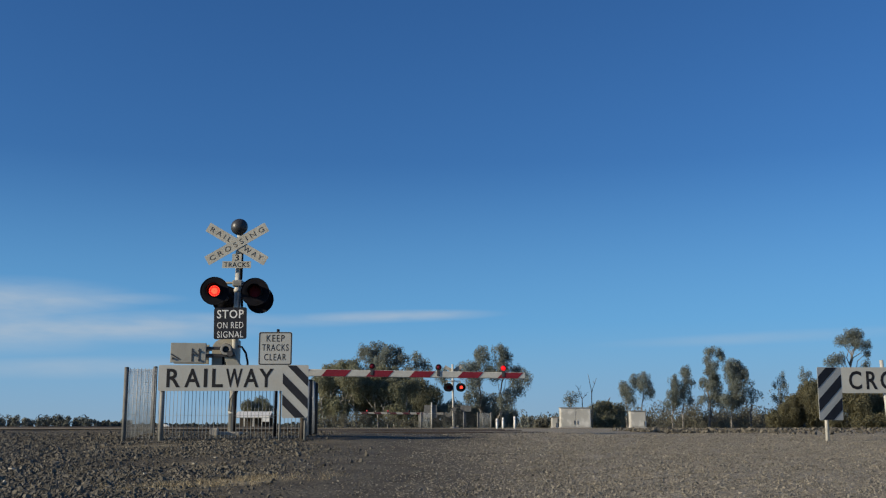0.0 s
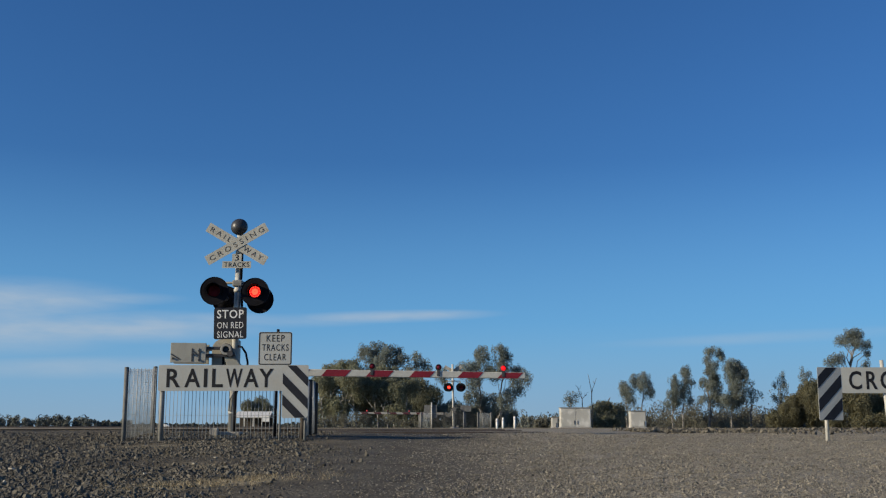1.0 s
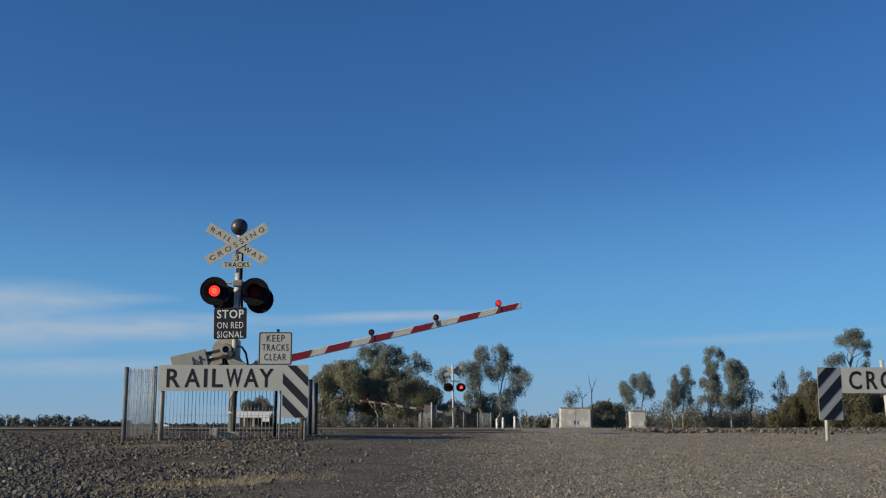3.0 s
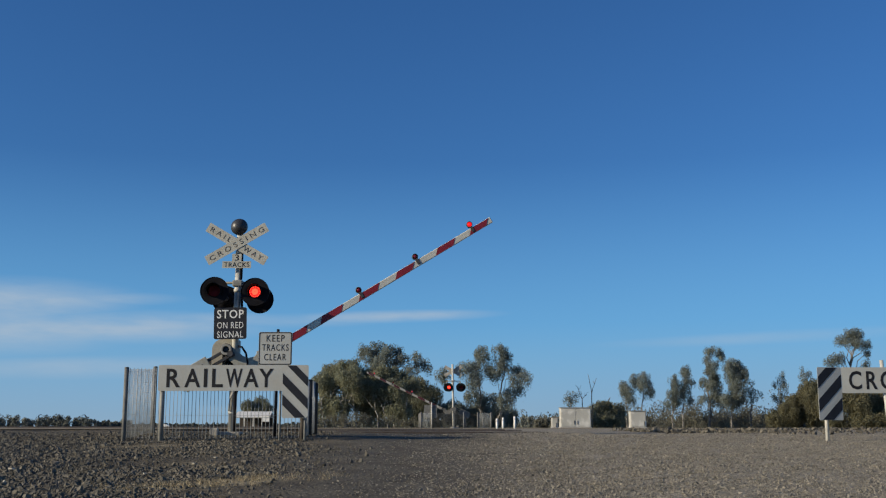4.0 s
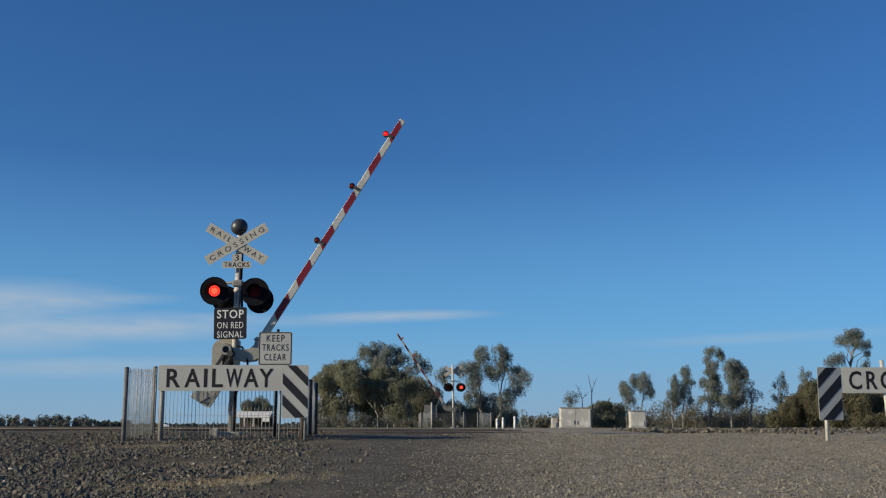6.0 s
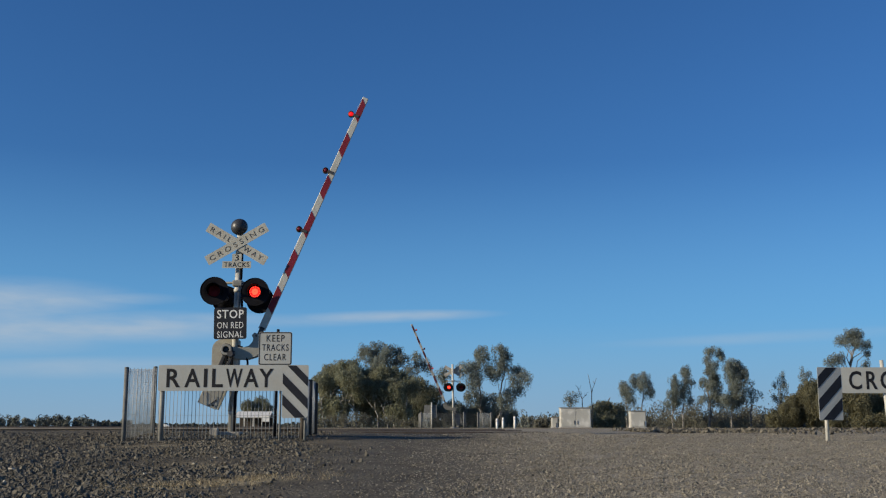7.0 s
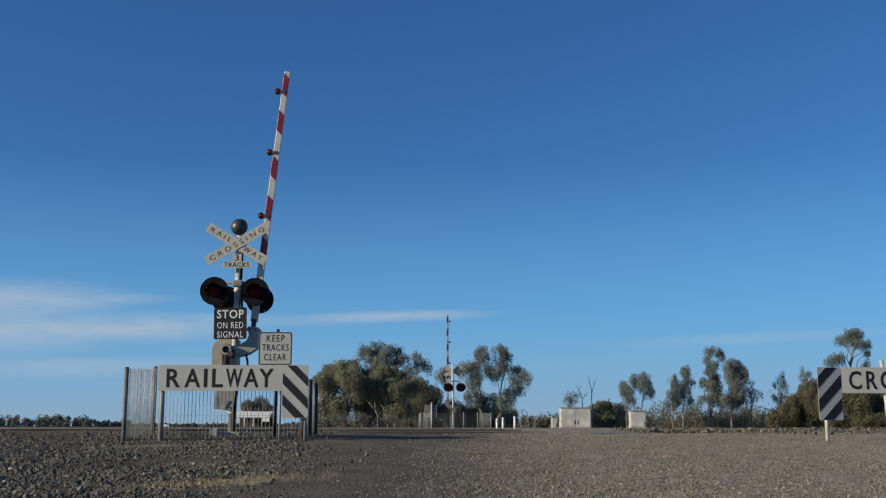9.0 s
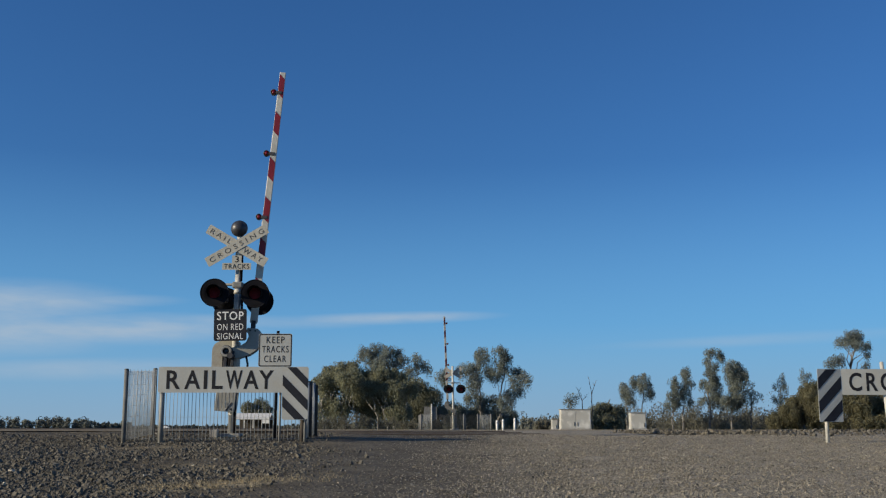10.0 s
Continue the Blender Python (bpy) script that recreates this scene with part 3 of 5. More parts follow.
def crossing_signal(m, label, heads, words=True):
    """Mast with bell, crossbuck, four flasher heads, gate mechanism and footing. Its road side is -y; heads: x, y, z, facing and lit spans of each."""
    t = thing("railway_crossing_signal", m, label, "crossing signal", "crossing signals")
    bm = bmesh.new()
    tube(bm, (0, 0, 0.0), (0.05, 0, 3.3), 0.056, 0.052, 20)
    for z in (0.35, 1.0, 2.28, 2.9):
        tube(bm, (0.015 * z, 0, z), (0.015 * z, 0, z + 0.05), 0.064, 0.064, 16)
    # the far mast is painted whiter for the sunlight on it
    part("mast", bm, MAST_PAINT if words else BOOM_WHITE, t, "silver painted steel mast")
    bm = bmesh.new()
    box(bm, (-0.02, 0, 0.0), (0.36, 0.36, 0.16), 0.02)
    box(bm, (-0.21, -0.25, 0.05), (0.12, 0.12, 0.18), 0.015)
    part("footing", bm, CONCRETE, t, "stained concrete footing")
    # bell on the mast's head
    if words:
        bm = bmesh.new()
        f = Matrix.Translation((0.035, -0.06, 3.34)) @ Matrix.Rotation(radians(90), 4, "X") @ Matrix.Rotation(radians(-8), 4, "X")
        lathe(bm, [(0.0, 0.085), (0.04, 0.08), (0.08, 0.063), (0.115, 0.03), (0.134, -0.005), (0.137, -0.03), (0.128, -0.032), (0.1, -0.02), (0.0, -0.02)], f, 32)
        bell = part("bell", bm, BELL_BLACK, t, "dark round warning bell")
        bm = bmesh.new()
        tube(bm, (0.022, 0, 3.26), (0.03, 0, 3.4), 0.045, 0.045, 14)
        box(bm, (0.03, 0.0, 3.36), (0.1, 0.1, 0.14), 0.015)
        part("bell_bracket", bm, DARK_STEEL, bell)
    # crossbuck
    if words:
        hub = (0.014, 0, 3.05)
        for k, (name, sign, y, words_at) in enumerate((("crossbuck_board", -1, -0.082, (("RAIL", -0.3, 0.38), ("WAY", 0.3, 0.34))),
                                                       ("crossbuck_board", 1, -0.0905, (("CROSSING", 0, 0.98),)))):
            bm = bmesh.new()
            prism(bm, rounded(1.1, 0.16, 0.012), 0.006)
            board = part(name, bm, CROSS_CREAM, t, "cream crossbuck board with black words")
            board.matrix_basis = Matrix.Translation((hub[0], y, hub[2])) @ Matrix.Rotation(radians(-sign * 30.5), 4, "Y")
            for body, x, w in words_at:
                lettering(body, 0.08, w, pose(x, -0.0043, 0), LETTER_FADED, board, space=1.6)
            bm = bmesh.new()
            box(bm, (0, 0.03, 0), (0.1, 0.05, 0.05), 0.006)
            part("clamp", bm, STEEL, board)
        bm = bmesh.new()
        prism(bm, [(-0.23, -0.06), (0.23, -0.06), (0.23, 0.05), (0.075, 0.05), (0.075, 0.17), (-0.075, 0.17), (-0.075, 0.05), (-0.23, 0.05)], 0.006)
        plate = part("track_count_plate", bm, CROSS_CREAM, t, "cream plate with the number of tracks")
        plate.matrix_basis = pose(0.025, -0.11, 2.715)
        lettering("3", 0.1, 0.062, pose(0, -0.0043, 0.11), LETTER_BLACK, plate)
        lettering("TRACKS", 0.075, 0.4, pose(0, -0.0043, -0.005), LETTER_BLACK, plate)
    else:
        for sign, y in ((-1, -0.082), (1, -0.0905)):
            bm = bmesh.new()
            prism(bm, rounded(1.0, 0.165, 0.012), 0.006)
            board = part("crossbuck_board", bm, CONCRETE, t, "grey back of a crossbuck board")
            board.matrix_basis = Matrix.Translation((0.02, y, 2.95)) @ Matrix.Rotation(radians(-sign * 28), 4, "Y")
    # cross arm with the heads
    bm = bmesh.new()
    tube(bm, (-0.36, 0, 2.43), (0.36, 0, 2.43), 0.022, 0.022, 12)
    box(bm, (0.035, 0, 2.42), (0.16, 0.15, 0.1), 0.02)
    for x in (-0.34, 0.34):
        tube(bm, (x, 0, 2.43), (x, 0, 2.26), 0.03, 0.03, 12)
        tube(bm, (x, -0.12, 2.26), (x, 0.2, 2.26), 0.028, 0.028, 12)
    part("cross_arm", bm, STEEL, t, "galvanised cross arm")
    for x, y, z, facing, spans in heads:
        flasher_head(t, pose(x, y, z, 0, 0, facing), spans)
    # stop sign under the heads
    if words:
        bm = bmesh.new()
        prism(bm, rounded(0.515, 0.5, 0.035), 0.006)
        stop = part("stop_on_red_sign", bm, SIGN_BLACK, t, "black sign with white words")
        stop.matrix_basis = pose(-0.025, -0.215, 1.762, 0, -1.0, 0)
        for z in (-0.15, 0.15):
            bm = bmesh.new()
            box(bm, (0.03, 0.09, z), (0.1, 0.18, 0.04), 0.005)
            part("sign_clamp", bm, STEEL, stop)
        lettering("STOP", 0.135, 0.42, pose(0, -0.0043, 0.145), LETTER_WHITE, stop, bold=0.012)
        lettering("ON RED", 0.1, 0.41, pose(0, -0.0043, -0.03), LETTER_WHITE, stop)
        lettering("SIGNAL", 0.1, 0.41, pose(0, -0.0043, -0.175), LETTER_WHITE, stop)
    # gate mechanism
    bm = bmesh.new()
    if not words:
        tube(bm, (-0.02, 0.0, 0.98), (-0.02, 0.3, 0.98), 0.12, 0.12, 16)
        box(bm, (-0.05, 0.05, 0.92), (0.2, 0.2, 0.3), 0.02)
        part("gate_mechanism", bm, DULL_STEEL, t, "grey gate mechanism")
        return t
    outline = [(-0.34, 0.96), (0.06, 0.96), (0.06, 1.53), (-0.18, 1.53)]
    outline += [(-0.34 + 0.16 * (1 - math.sin(radians(a))), 1.37 + 0.16 * math.cos(radians(a))) for a in range(15, 91, 15)]
    prism(bm, outline, 0.3, Matrix.Translation((0, 0.12, 0)))
    bmesh.ops.bevel(bm, geom=list(bm.edges), offset=0.012, segments=2, affect="EDGES", clamp_overlap=True)
    mech = part("gate_mechanism", bm, BOX_GREY, t, "weathered grey gate mechanism housing")
    bm = bmesh.new()
    for x in (-0.15, -0.1, -0.055, -0.01):
        box(bm, (x, -0.045, 1.1), (0.03, 0.05, 0.42), 0.006)
    part("rib", bm, BLACK_PAINT, mech)
    bm = bmesh.new()
    tube(bm, (0, -0.3, 1.28), (0, 0.1, 1.28), 0.045, 0.045, 20)
    part("shaft", bm, DARK_STEEL, mech)
    f = Matrix.Translation((-0.08, -0.09, 1.352)) @ Matrix.Rotation(radians(90), 4, "X")
    bm = bmesh.new()
    lathe(bm, [(0.0, 0.1), (0.03, 0.11), (0.035, 0.09), (0.07, 0.09), (0.075, 0.125), (0.09, 0.125), (0.096, 0.11), (0.096, 0.05), (0.0, 0.05)], f, 24)
    hub_cap = part("pivot_hub", bm, DARK_STEEL, t, "dark round pivot hub")
    bm = bmesh.new()
    lathe(bm, [(0.052, 0.128), (0.074, 0.132), (0.088, 0.128)], f, 24)
    part("hub_ring", bm, STEEL, hub_cap)
    for path in ([(0.115, -0.03, 2.36), (0.112, -0.035, 2.15), (0.118, -0.03, 1.95)], [(0.1, -0.045, 3.2), (0.098, -0.045, 2.9), (0.092, -0.045, 2.48)]):
        part("cable", bent_tube(bmesh.new(), path, 0.02), BLACK_PAINT, t, "black cable along the mast")
    bm = bmesh.new()
    path = [(0.04, 0.0, 1.42), (0.14, -0.05, 1.4), (0.21, -0.08, 1.3), (0.245, -0.1, 1.16), (0.24, -0.1, 1.0), (0.18, -0.05, 0.88), (0.06, 0.0, 0.84)]
    bent_tube(bm, path, 0.017)
    part("cable", bm, BLACK_PAINT, mech, "black cable loop")
    for path, r, material, name in (([(0.12, -0.03, 0.95), (0.06, -0.09, 0.74), (-0.02, -0.085, 0.58), (-0.035, -0.075, 0.4)], 0.012, CONCRETE, "conduit"),
                                    ([(0.05, -0.03, 0.95), (0.09, -0.06, 0.8), (0.06, -0.07, 0.6), (0.065, -0.06, 0.3), (0.06, -0.06, 0.06)], 0.024, BLACK_PAINT, "cable")):
        bm = bmesh.new()
        bent_tube(bm, path, r)
        part(name, bm, material, t, "pale conduit" if name == "conduit" else "black cable")
    return t


crossing_signal(pose(-3.32, 17.0, -0.025), "silver level crossing mast with bell, crossbuck and red flashers",
                [(-0.285, -0.25, 2.27, 4, NEAR_LEFT), (0.355, -0.25, 2.255, 4, NEAR_RIGHT), (-0.2, 0.25, 2.19, 190, None), (0.35, 0.25, 2.19, 175, None)])
crossing_signal(pose(0.545, 56.0, 0.0, 0, 0, 180), "distant silver crossing mast seen from behind with red flashers", 
                [(0.24, 0.25, 2.1, 178, FAR_LEFT), (-0.4, 0.25, 2.1, 178, FAR_RIGHT), (0.3, -0.25, 2.12, 0, None), (-0.36, -0.25, 2.12, 0, None)], words=False)


# ---- boom gates ----
# darker copies of the boom paints: far boom's shade in the colour, besides dirt
SHADED_WHITE = mat("shaded_white_paint", (0.33, 0.32, 0.29), 0.6, 0, 0.2, 4, 0.03, 60, dirt=(0.28, 0.26, 0.22), dirt_amount=0.5)
SHADED_RED = mat("shaded_red_sheeting", (0.07, 0.012, 0.018), 0.6, 0, 0.3, 5, 0.03, 60)


def boom_gate(label, reach, lit, red=BOOM_RED, white=BOOM_WHITE, plates=WEIGHT_GREY, shine=LED_RED):
    """A striped boom about its pivot: the arm runs along +x, 0.3 m below it; counterweight plates on -x. lit: spans in which each lamp shows its lit side to -y."""
    t = thing("boom_gate", pose(0, 0, 0), label, "boom gate", "boom gates")
    oz, root, tip = -0.305, 0.52, 4.64 * reach

    def half(x):
        return 0.059 - 0.01 * (x - root) / (tip - root)

    bm = bmesh.new()
    outline = [(root, oz - half(root)), (tip, oz - half(tip)), (tip, oz + half(tip)), (root, oz + half(root))]
    prism(bm, outline, 0.05)
    bmesh.ops.bevel(bm, geom=list(bm.edges), offset=0.008, segments=1, affect="EDGES")
    pole = part("boom_pole", bm, white, t, "white boom pole")
    lean = 0.045
    for a, b in ((0.83, 1.2), (1.46, 1.84), (2.16, 2.51), (2.84, 3.16), (3.6, 3.93), (4.24, 4.56)):
        a, b = a * reach, b * reach
        bm = bmesh.new()
        for y in (-0.0275, 0.0275):
            h0, h1 = half(a) - 0.004, half(b) - 0.004
            prism(bm, [(a - lean, oz - h0), (b - lean, oz - h1), (b + lean, oz + h1), (a + lean, oz + h0)], 0.004, Matrix.Translation((0, y, 0)))
        part("red_stripe", bm, red, pole, "dark red reflective stripe")
    # curved root bracket
    bm = bmesh.new()
    for y in (-0.115, 0.115):
        top = [(0.0, 0.08), (0.075, 0.05), (0.1, -0.04), (0.135, -0.15), (0.2, -0.235), (0.29, -0.265), (0.34, -0.25), (0.37, -0.21), (0.43, -0.235)]
        low = [(0.43, -0.395), (0.4, -0.43), (0.34, -0.46), (0.22, -0.47), (0.09, -0.41), (0.0, -0.3), (-0.06, -0.15), (-0.085, 0.0)]
        prism(bm, top + low, 0.022, Matrix.Translation((0, y, 0)))
    bmesh.ops.bevel(bm, geom=list(bm.edges), offset=0.005, segments=1, affect="EDGES", clamp_overlap=True)
    part("root_bracket", bm, plates, t, "curved grey steel boom bracket")
    bm = bmesh.new()
    box(bm, (0.48, 0, oz), (0.16, 0.1, 0.07), 0.01)
    box(bm, (0.4, 0, oz), (0.06, 0.22, 0.1), 0.01)
    for x, z in ((0.39, -0.28), (0.39, -0.36)):
        tube(bm, (x, -0.145, z), (x, 0.145, z), 0.014, 0.014, 8)
    part("shear_pin_clamp", bm, DARK_STEEL, t)
    for y in (-0.135, 0.135):
        bm = bmesh.new()
        for z in (-0.06, 0.05):
            box(bm, (-0.3, y, z), (0.56, 0.025, 0.05), 0.006)
        box(bm, (-0.02, y, 0.0), (0.12, 0.024, 0.16), 0.006)
        part("weight_arm", bm, DARK_STEEL, t)
    for y in (0.166, -0.166):
        bm = bmesh.new()
        box(bm, (-0.63, y, -0.03), (0.55, 0.035, 0.31), 0.008)
        weight = part("counterweight", bm, plates, t, "pale grey counterweight plate")
    for x, z in ((-0.46, 0.0), (-0.46, -0.14), (-0.56, -0.05), (-0.86, -0.12)):
        bm = bmesh.new()
        tube(bm, (x, -0.205, z), (x, -0.18, z), 0.018, 0.018, 6, smooth=False)
        part("bolt", bm, DARK_STEEL, weight)
    # thin dark strips on the plate, two upright and two slanting
    for x, z, sx, sz, turn in ((-0.51, -0.04, 0.13, 0.02, 40), (-0.46, -0.06, 0.02, 0.2, 0), (-0.57, -0.06, 0.02, 0.2, 0), (-0.83, -0.09, 0.16, 0.02, 30)):
        bm = bmesh.new()
        box(bm, (x, -0.187, z), (sx, 0.008, sz), 0.002, Matrix.Rotation(radians(turn), 4, "Y"))
        part("dark_strip", bm, DARK_STEEL, weight)
    # lamps along the boom
    for k, x in enumerate((2.21, 3.26, 4.29)):
        x *= reach
        bm = bmesh.new()
        box(bm, (0, 0, -0.005), (0.05, 0.075, 0.1), 0.006)
        up = Matrix.Rotation(radians(90), 4, "X")
        lathe(bm, [(0.042, 0.035), (0.05, 0.03), (0.05, -0.03), (0.042, -0.035)], Matrix.Translation((0, 0, 0.085)) @ up, 20)
        lamp = part("boom_lamp", bm, DARK_STEEL, t, "small round red boom lamp")
        lamp.matrix_basis = pose(x, 0, oz + 0.03)
        bm = bmesh.new()
        lathe(bm, [(0, 0.035), (0.025, 0.03), (0.041, 0.01), (0.041, 0)], up, 20, 0)
        lathe(bm, [(0.041, 0), (0.041, -0.01), (0.025, -0.03), (0, -0.035)], up, 20, 1)
        lens = part("boom_lens", bm, (shine if k in lit else BULB_RED, BULB_RED), lamp)
        if k in lit:
            KEYED.append((lens, flash_rows(lit[k], (0, 0, 0.085))))
        else:
            lens.matrix_basis = pose(0, 0, 0.085)
    return t


NEAR_ANGLE = [(0, -0.6), (2.0, -0.6), (2.2, -0.1), (2.3, 0.9), (2.5, 3.8), (2.7, 7.6), (3.8, 27.8), (4.0, 31.5), (4.5, 40.1), (5.0, 47.0), (5.5, 53.4),
              (6.2, 60.5), (7.0, 67.4), (7.5, 71.75), (8.0, 75.8), (8.5, 79.9), (9.0, 84.1), (9.2, 85.5), (9.35, 86.0), (9.5, 85.8), (9.7, 85.1), (10.0, 85.0)]
FAR_ANGLE = [(0, 0.5), (2.3, 0.5), (2.5, 1.2), (2.7, 3.5), (3.8, 22.0), (4.1, 27.5), (4.5, 35.0), (5.0, 43.5), (5.5, 50.2), (5.7, 52.6), (6.8, 64.4), (7.5, 72.4), (8.1, 79.8),
             (8.7, 86.5), (9.0, 89.8), (9.3, 90.2), (9.6, 88.2), (10.0, 87.8)]
near_boom = boom_gate("red and white striped boom gate with small red lamps", 1.015, {2: [(0, 8.46)]})
KEYED.append((near_boom, [(t, pose(-3.37, 17.0, 1.297, 0, -a, 4.27)) for t, a in NEAR_ANGLE]))
far_boom = boom_gate("distant red and white striped boom gate of the opposite lane", 1.05,
                     {0: FAR_RIGHT + [(8.46, 10)], 1: FAR_LEFT[:-1] + [(7.95, 10)], 2: [(8.46, 10)]}, SHADED_RED, SHADED_WHITE, DULL_STEEL, LED_DIM)
KEYED.append((far_boom, [(t, pose(0.56, 56.25, 1.06, 0, -a, 181)) for t, a in FAR_ANGLE]))


# ---- signs before the crossing ----
def clip(poly, a, b, c):
    """Keeps the part of a polygon where a x + b z <= c."""
    out = []
    for (x0, z0), (x1, z1) in zip(poly, poly[1:] + poly[:1]):
        d0, d1 = a * x0 + b * z0 - c, a * x1 + b * z1 - c
        if d0 <= 0:
            out.append((x0, z0))
        if d0 * d1 < 0:
            k = d0 / (d0 - d1)
            out.append((x0 + k * (x1 - x0), z0 + k * (z1 - z0)))
    return out


def width_sign(m, word, side, label):
    """A long white plate with a word (its pieces, their middles and widths) and a striped hazard board at the road's side (side 1: on its right end)."""
    t = thing("railway_crossing_sign", m, label, "road sign", "width signs")
    w, h = 1.77, 0.366
    bw, bh = 0.372, 0.748
    bm = bmesh.new()
    if side > 0:
        # one sheet: the word's plate and the board at its end
        prism(bm, [(-w / 2, -h / 2 + 0.015), (-w / 2 + 0.015, -h / 2), (w / 2, -h / 2), (w / 2, h / 2 - bh + 0.02), (w / 2 + 0.02, h / 2 - bh), (w / 2 + bw - 0.03, h / 2 - bh), (w / 2 + bw, h / 2 - bh + 0.03),
                   (w / 2 + bw, h / 2 - 0.015), (w / 2 + bw - 0.015, h / 2), (-w / 2 + 0.015, h / 2), (-w / 2, h / 2 - 0.015)], 0.006)
    else:
        prism(bm, rounded(w, h, 0.015), 0.006)
    plate = part("word_plate", bm, SIGN_WHITE, t, "white plate with a black word")
    plate.matrix_basis = pose(0, 0, 0.88)
    for body, x, wide in word:
        lettering(body, 0.265, wide, pose(x, -0.0043, 0.0), LETTER_BLACK, plate, bold=0.017, space=1.3)
    at = pose((w + bw) / 2, 0, h / 2 - bh / 2)
    board = plate
    if side < 0:
        bm = bmesh.new()
        prism(bm, rounded(bw, bh, 0.018), 0.006)
        board = part("hazard_board", bm, SIGN_WHITE, t, "striped black and white hazard board")
        board.matrix_basis = pose(-(w + bw) / 2, -0.035, 0.88 + h / 2 - bh / 2, 0, 0, 11)
        at = pose(0, 0, 0)
    rect = [(-bw / 2 + 0.006, -bh / 2 + 0.006), (bw / 2 - 0.006, -bh / 2 + 0.006), (bw / 2 - 0.006, bh / 2 - 0.006), (-bw / 2 + 0.006, bh / 2 - 0.006)]
    for lo, hi in ((-0.378, -0.248), (-0.08, 0.069), (0.219, 0.368)) if side > 0 else ((-0.42, -0.255), (-0.095, 0.08), (0.235, 0.405)):
        p = clip(clip(rect, -side, -1, hi), side, 1, -lo)
        bm = bmesh.new()
        prism(bm, p, 0.003, Matrix.Translation((0, -0.0048, 0)))
        part("black_stripe", bm, SIGN_BLACK, board).matrix_basis = at
    posts = ((-0.83, 0, 1.0, 0.036), (0.855, 0, 1.0, 0.016), (1.215, 0, 1.0, 0.02)) if side > 0 else ((-1.115, 0, 1.0, 0.027), (-0.205, -0.075, 1.17, 0.027))
    for x, lean, top, r in posts:
        bm = bmesh.new()
        tube(bm, (x, 0.045, -0.2), (x + lean, 0.045, top), r, r, 14)
        part("post", bm, STEEL if side > 0 else MAST_PAINT, t, "galvanised pipe post" if side > 0 else "pale painted pipe post")
    for z in (0.75, 1.0):
        bm = bmesh.new()
        box(bm, (0, 0.012, z), (w - 0.1, 0.02, 0.035), 0.003)
        part("stiffener", bm, STEEL, t)
    return t


width_sign(pose(-3.175, 15.35, -0.06), (("R", -0.67, 0.195), ("A", -0.398, 0.226), ("I", -0.211, 0.05), ("L", -0.041, 0.155), ("W", 0.196, 0.235), ("A", 0.439, 0.215), ("Y", 0.654, 0.21)), 1, "white railway sign on steel posts with striped hazard board")
width_sign(pose(6.585, 15.4, -0.09), (("CROSSING", 0.03, 1.62),), -1, "white crossing sign with striped hazard board on pale posts")


def keep_clear_sign(m):
    t = thing("keep_tracks_clear_sign", m, "white keep tracks clear sign with black border on post", "road sign")
    bm = bmesh.new()
    prism(bm, rounded(0.505, 0.5, 0.03), 0.006)
    plate = part("plate", bm, SIGN_WHITE, t)
    plate.matrix_basis = pose(0, 0, 1.345)
    bm = bmesh.new()
    outer, inner = rounded(0.495, 0.49, 0.028), rounded(0.465, 0.46, 0.018)
    a = [bm.verts.new((x, -0.0045, z)) for x, z in outer]
    b = [bm.verts.new((x, -0.0045, z)) for x, z in inner]
    for i in range(len(a)):
        j = (i + 1) % len(a)
        bm.faces.new((a[i], a[j], b[j], b[i]))
    ext = bmesh.ops.extrude_face_region(bm, geom=list(bm.faces))
    bmesh.ops.translate(bm, vec=(0, 0.0015, 0), verts=[v for v in ext["geom"] if isinstance(v, bmesh.types.BMVert)])
    bmesh.ops.recalc_face_normals(bm, faces=bm.faces)
    part("border", bm, SIGN_BLACK, plate, "black border")
    for body, w, z in (("KEEP", 0.27, 0.155), ("TRACKS", 0.4, 0.015), ("CLEAR", 0.33, -0.13)):
        lettering(body, 0.1, w, pose(0, -0.0043, z), LETTER_BLACK, plate, bold=0.0, space=1.2)
    bm = bmesh.new()
    tube(bm, (0.015, 0.04, -0.2), (0.03, 0.04, 1.64), 0.023, 0.023, 14)
    part("post", bm, BLACK_PAINT, t, "dark steel post")
    for z in (1.2, 1.5):
        bm = bmesh.new()
        box(bm, (0.02, 0.018, z), (0.2, 0.03, 0.035), 0.004)
        part("clamp", bm, STEEL, t)
    return t


keep_clear_sign(pose(-2.535, 16.2, -0.045))


# ---- safety pen round the mechanism ----
def pen_panel(parent, a, b, h0, h1, pitch=0.057, material=None, rails=(0.05, 0.5, 0.97), r=0.0042):
    """A welded mesh panel between two ground points, as one part, its bars round."""
    a, b = Vector(a), Vector(b)
    n = max(2, round((b - a).length / pitch))
    bm = bmesh.new()
    for i in range(n + 1):
        p = a.lerp(b, i / n)
        tube(bm, p + Vector((0, 0, 0.03)), p + Vector((0, 0, h0 + (h1 - h0) * i / n)), r, r, 5)
    for k in rails:
        tube(bm, a + Vector((0, 0.008, h0 * k)), b + Vector((0, 0.008, h1 * k)), 0.0018, 0.0018, 5)
    return part("mesh_panel", bm, material or WIRE, parent, "galvanised welded wire mesh panel")


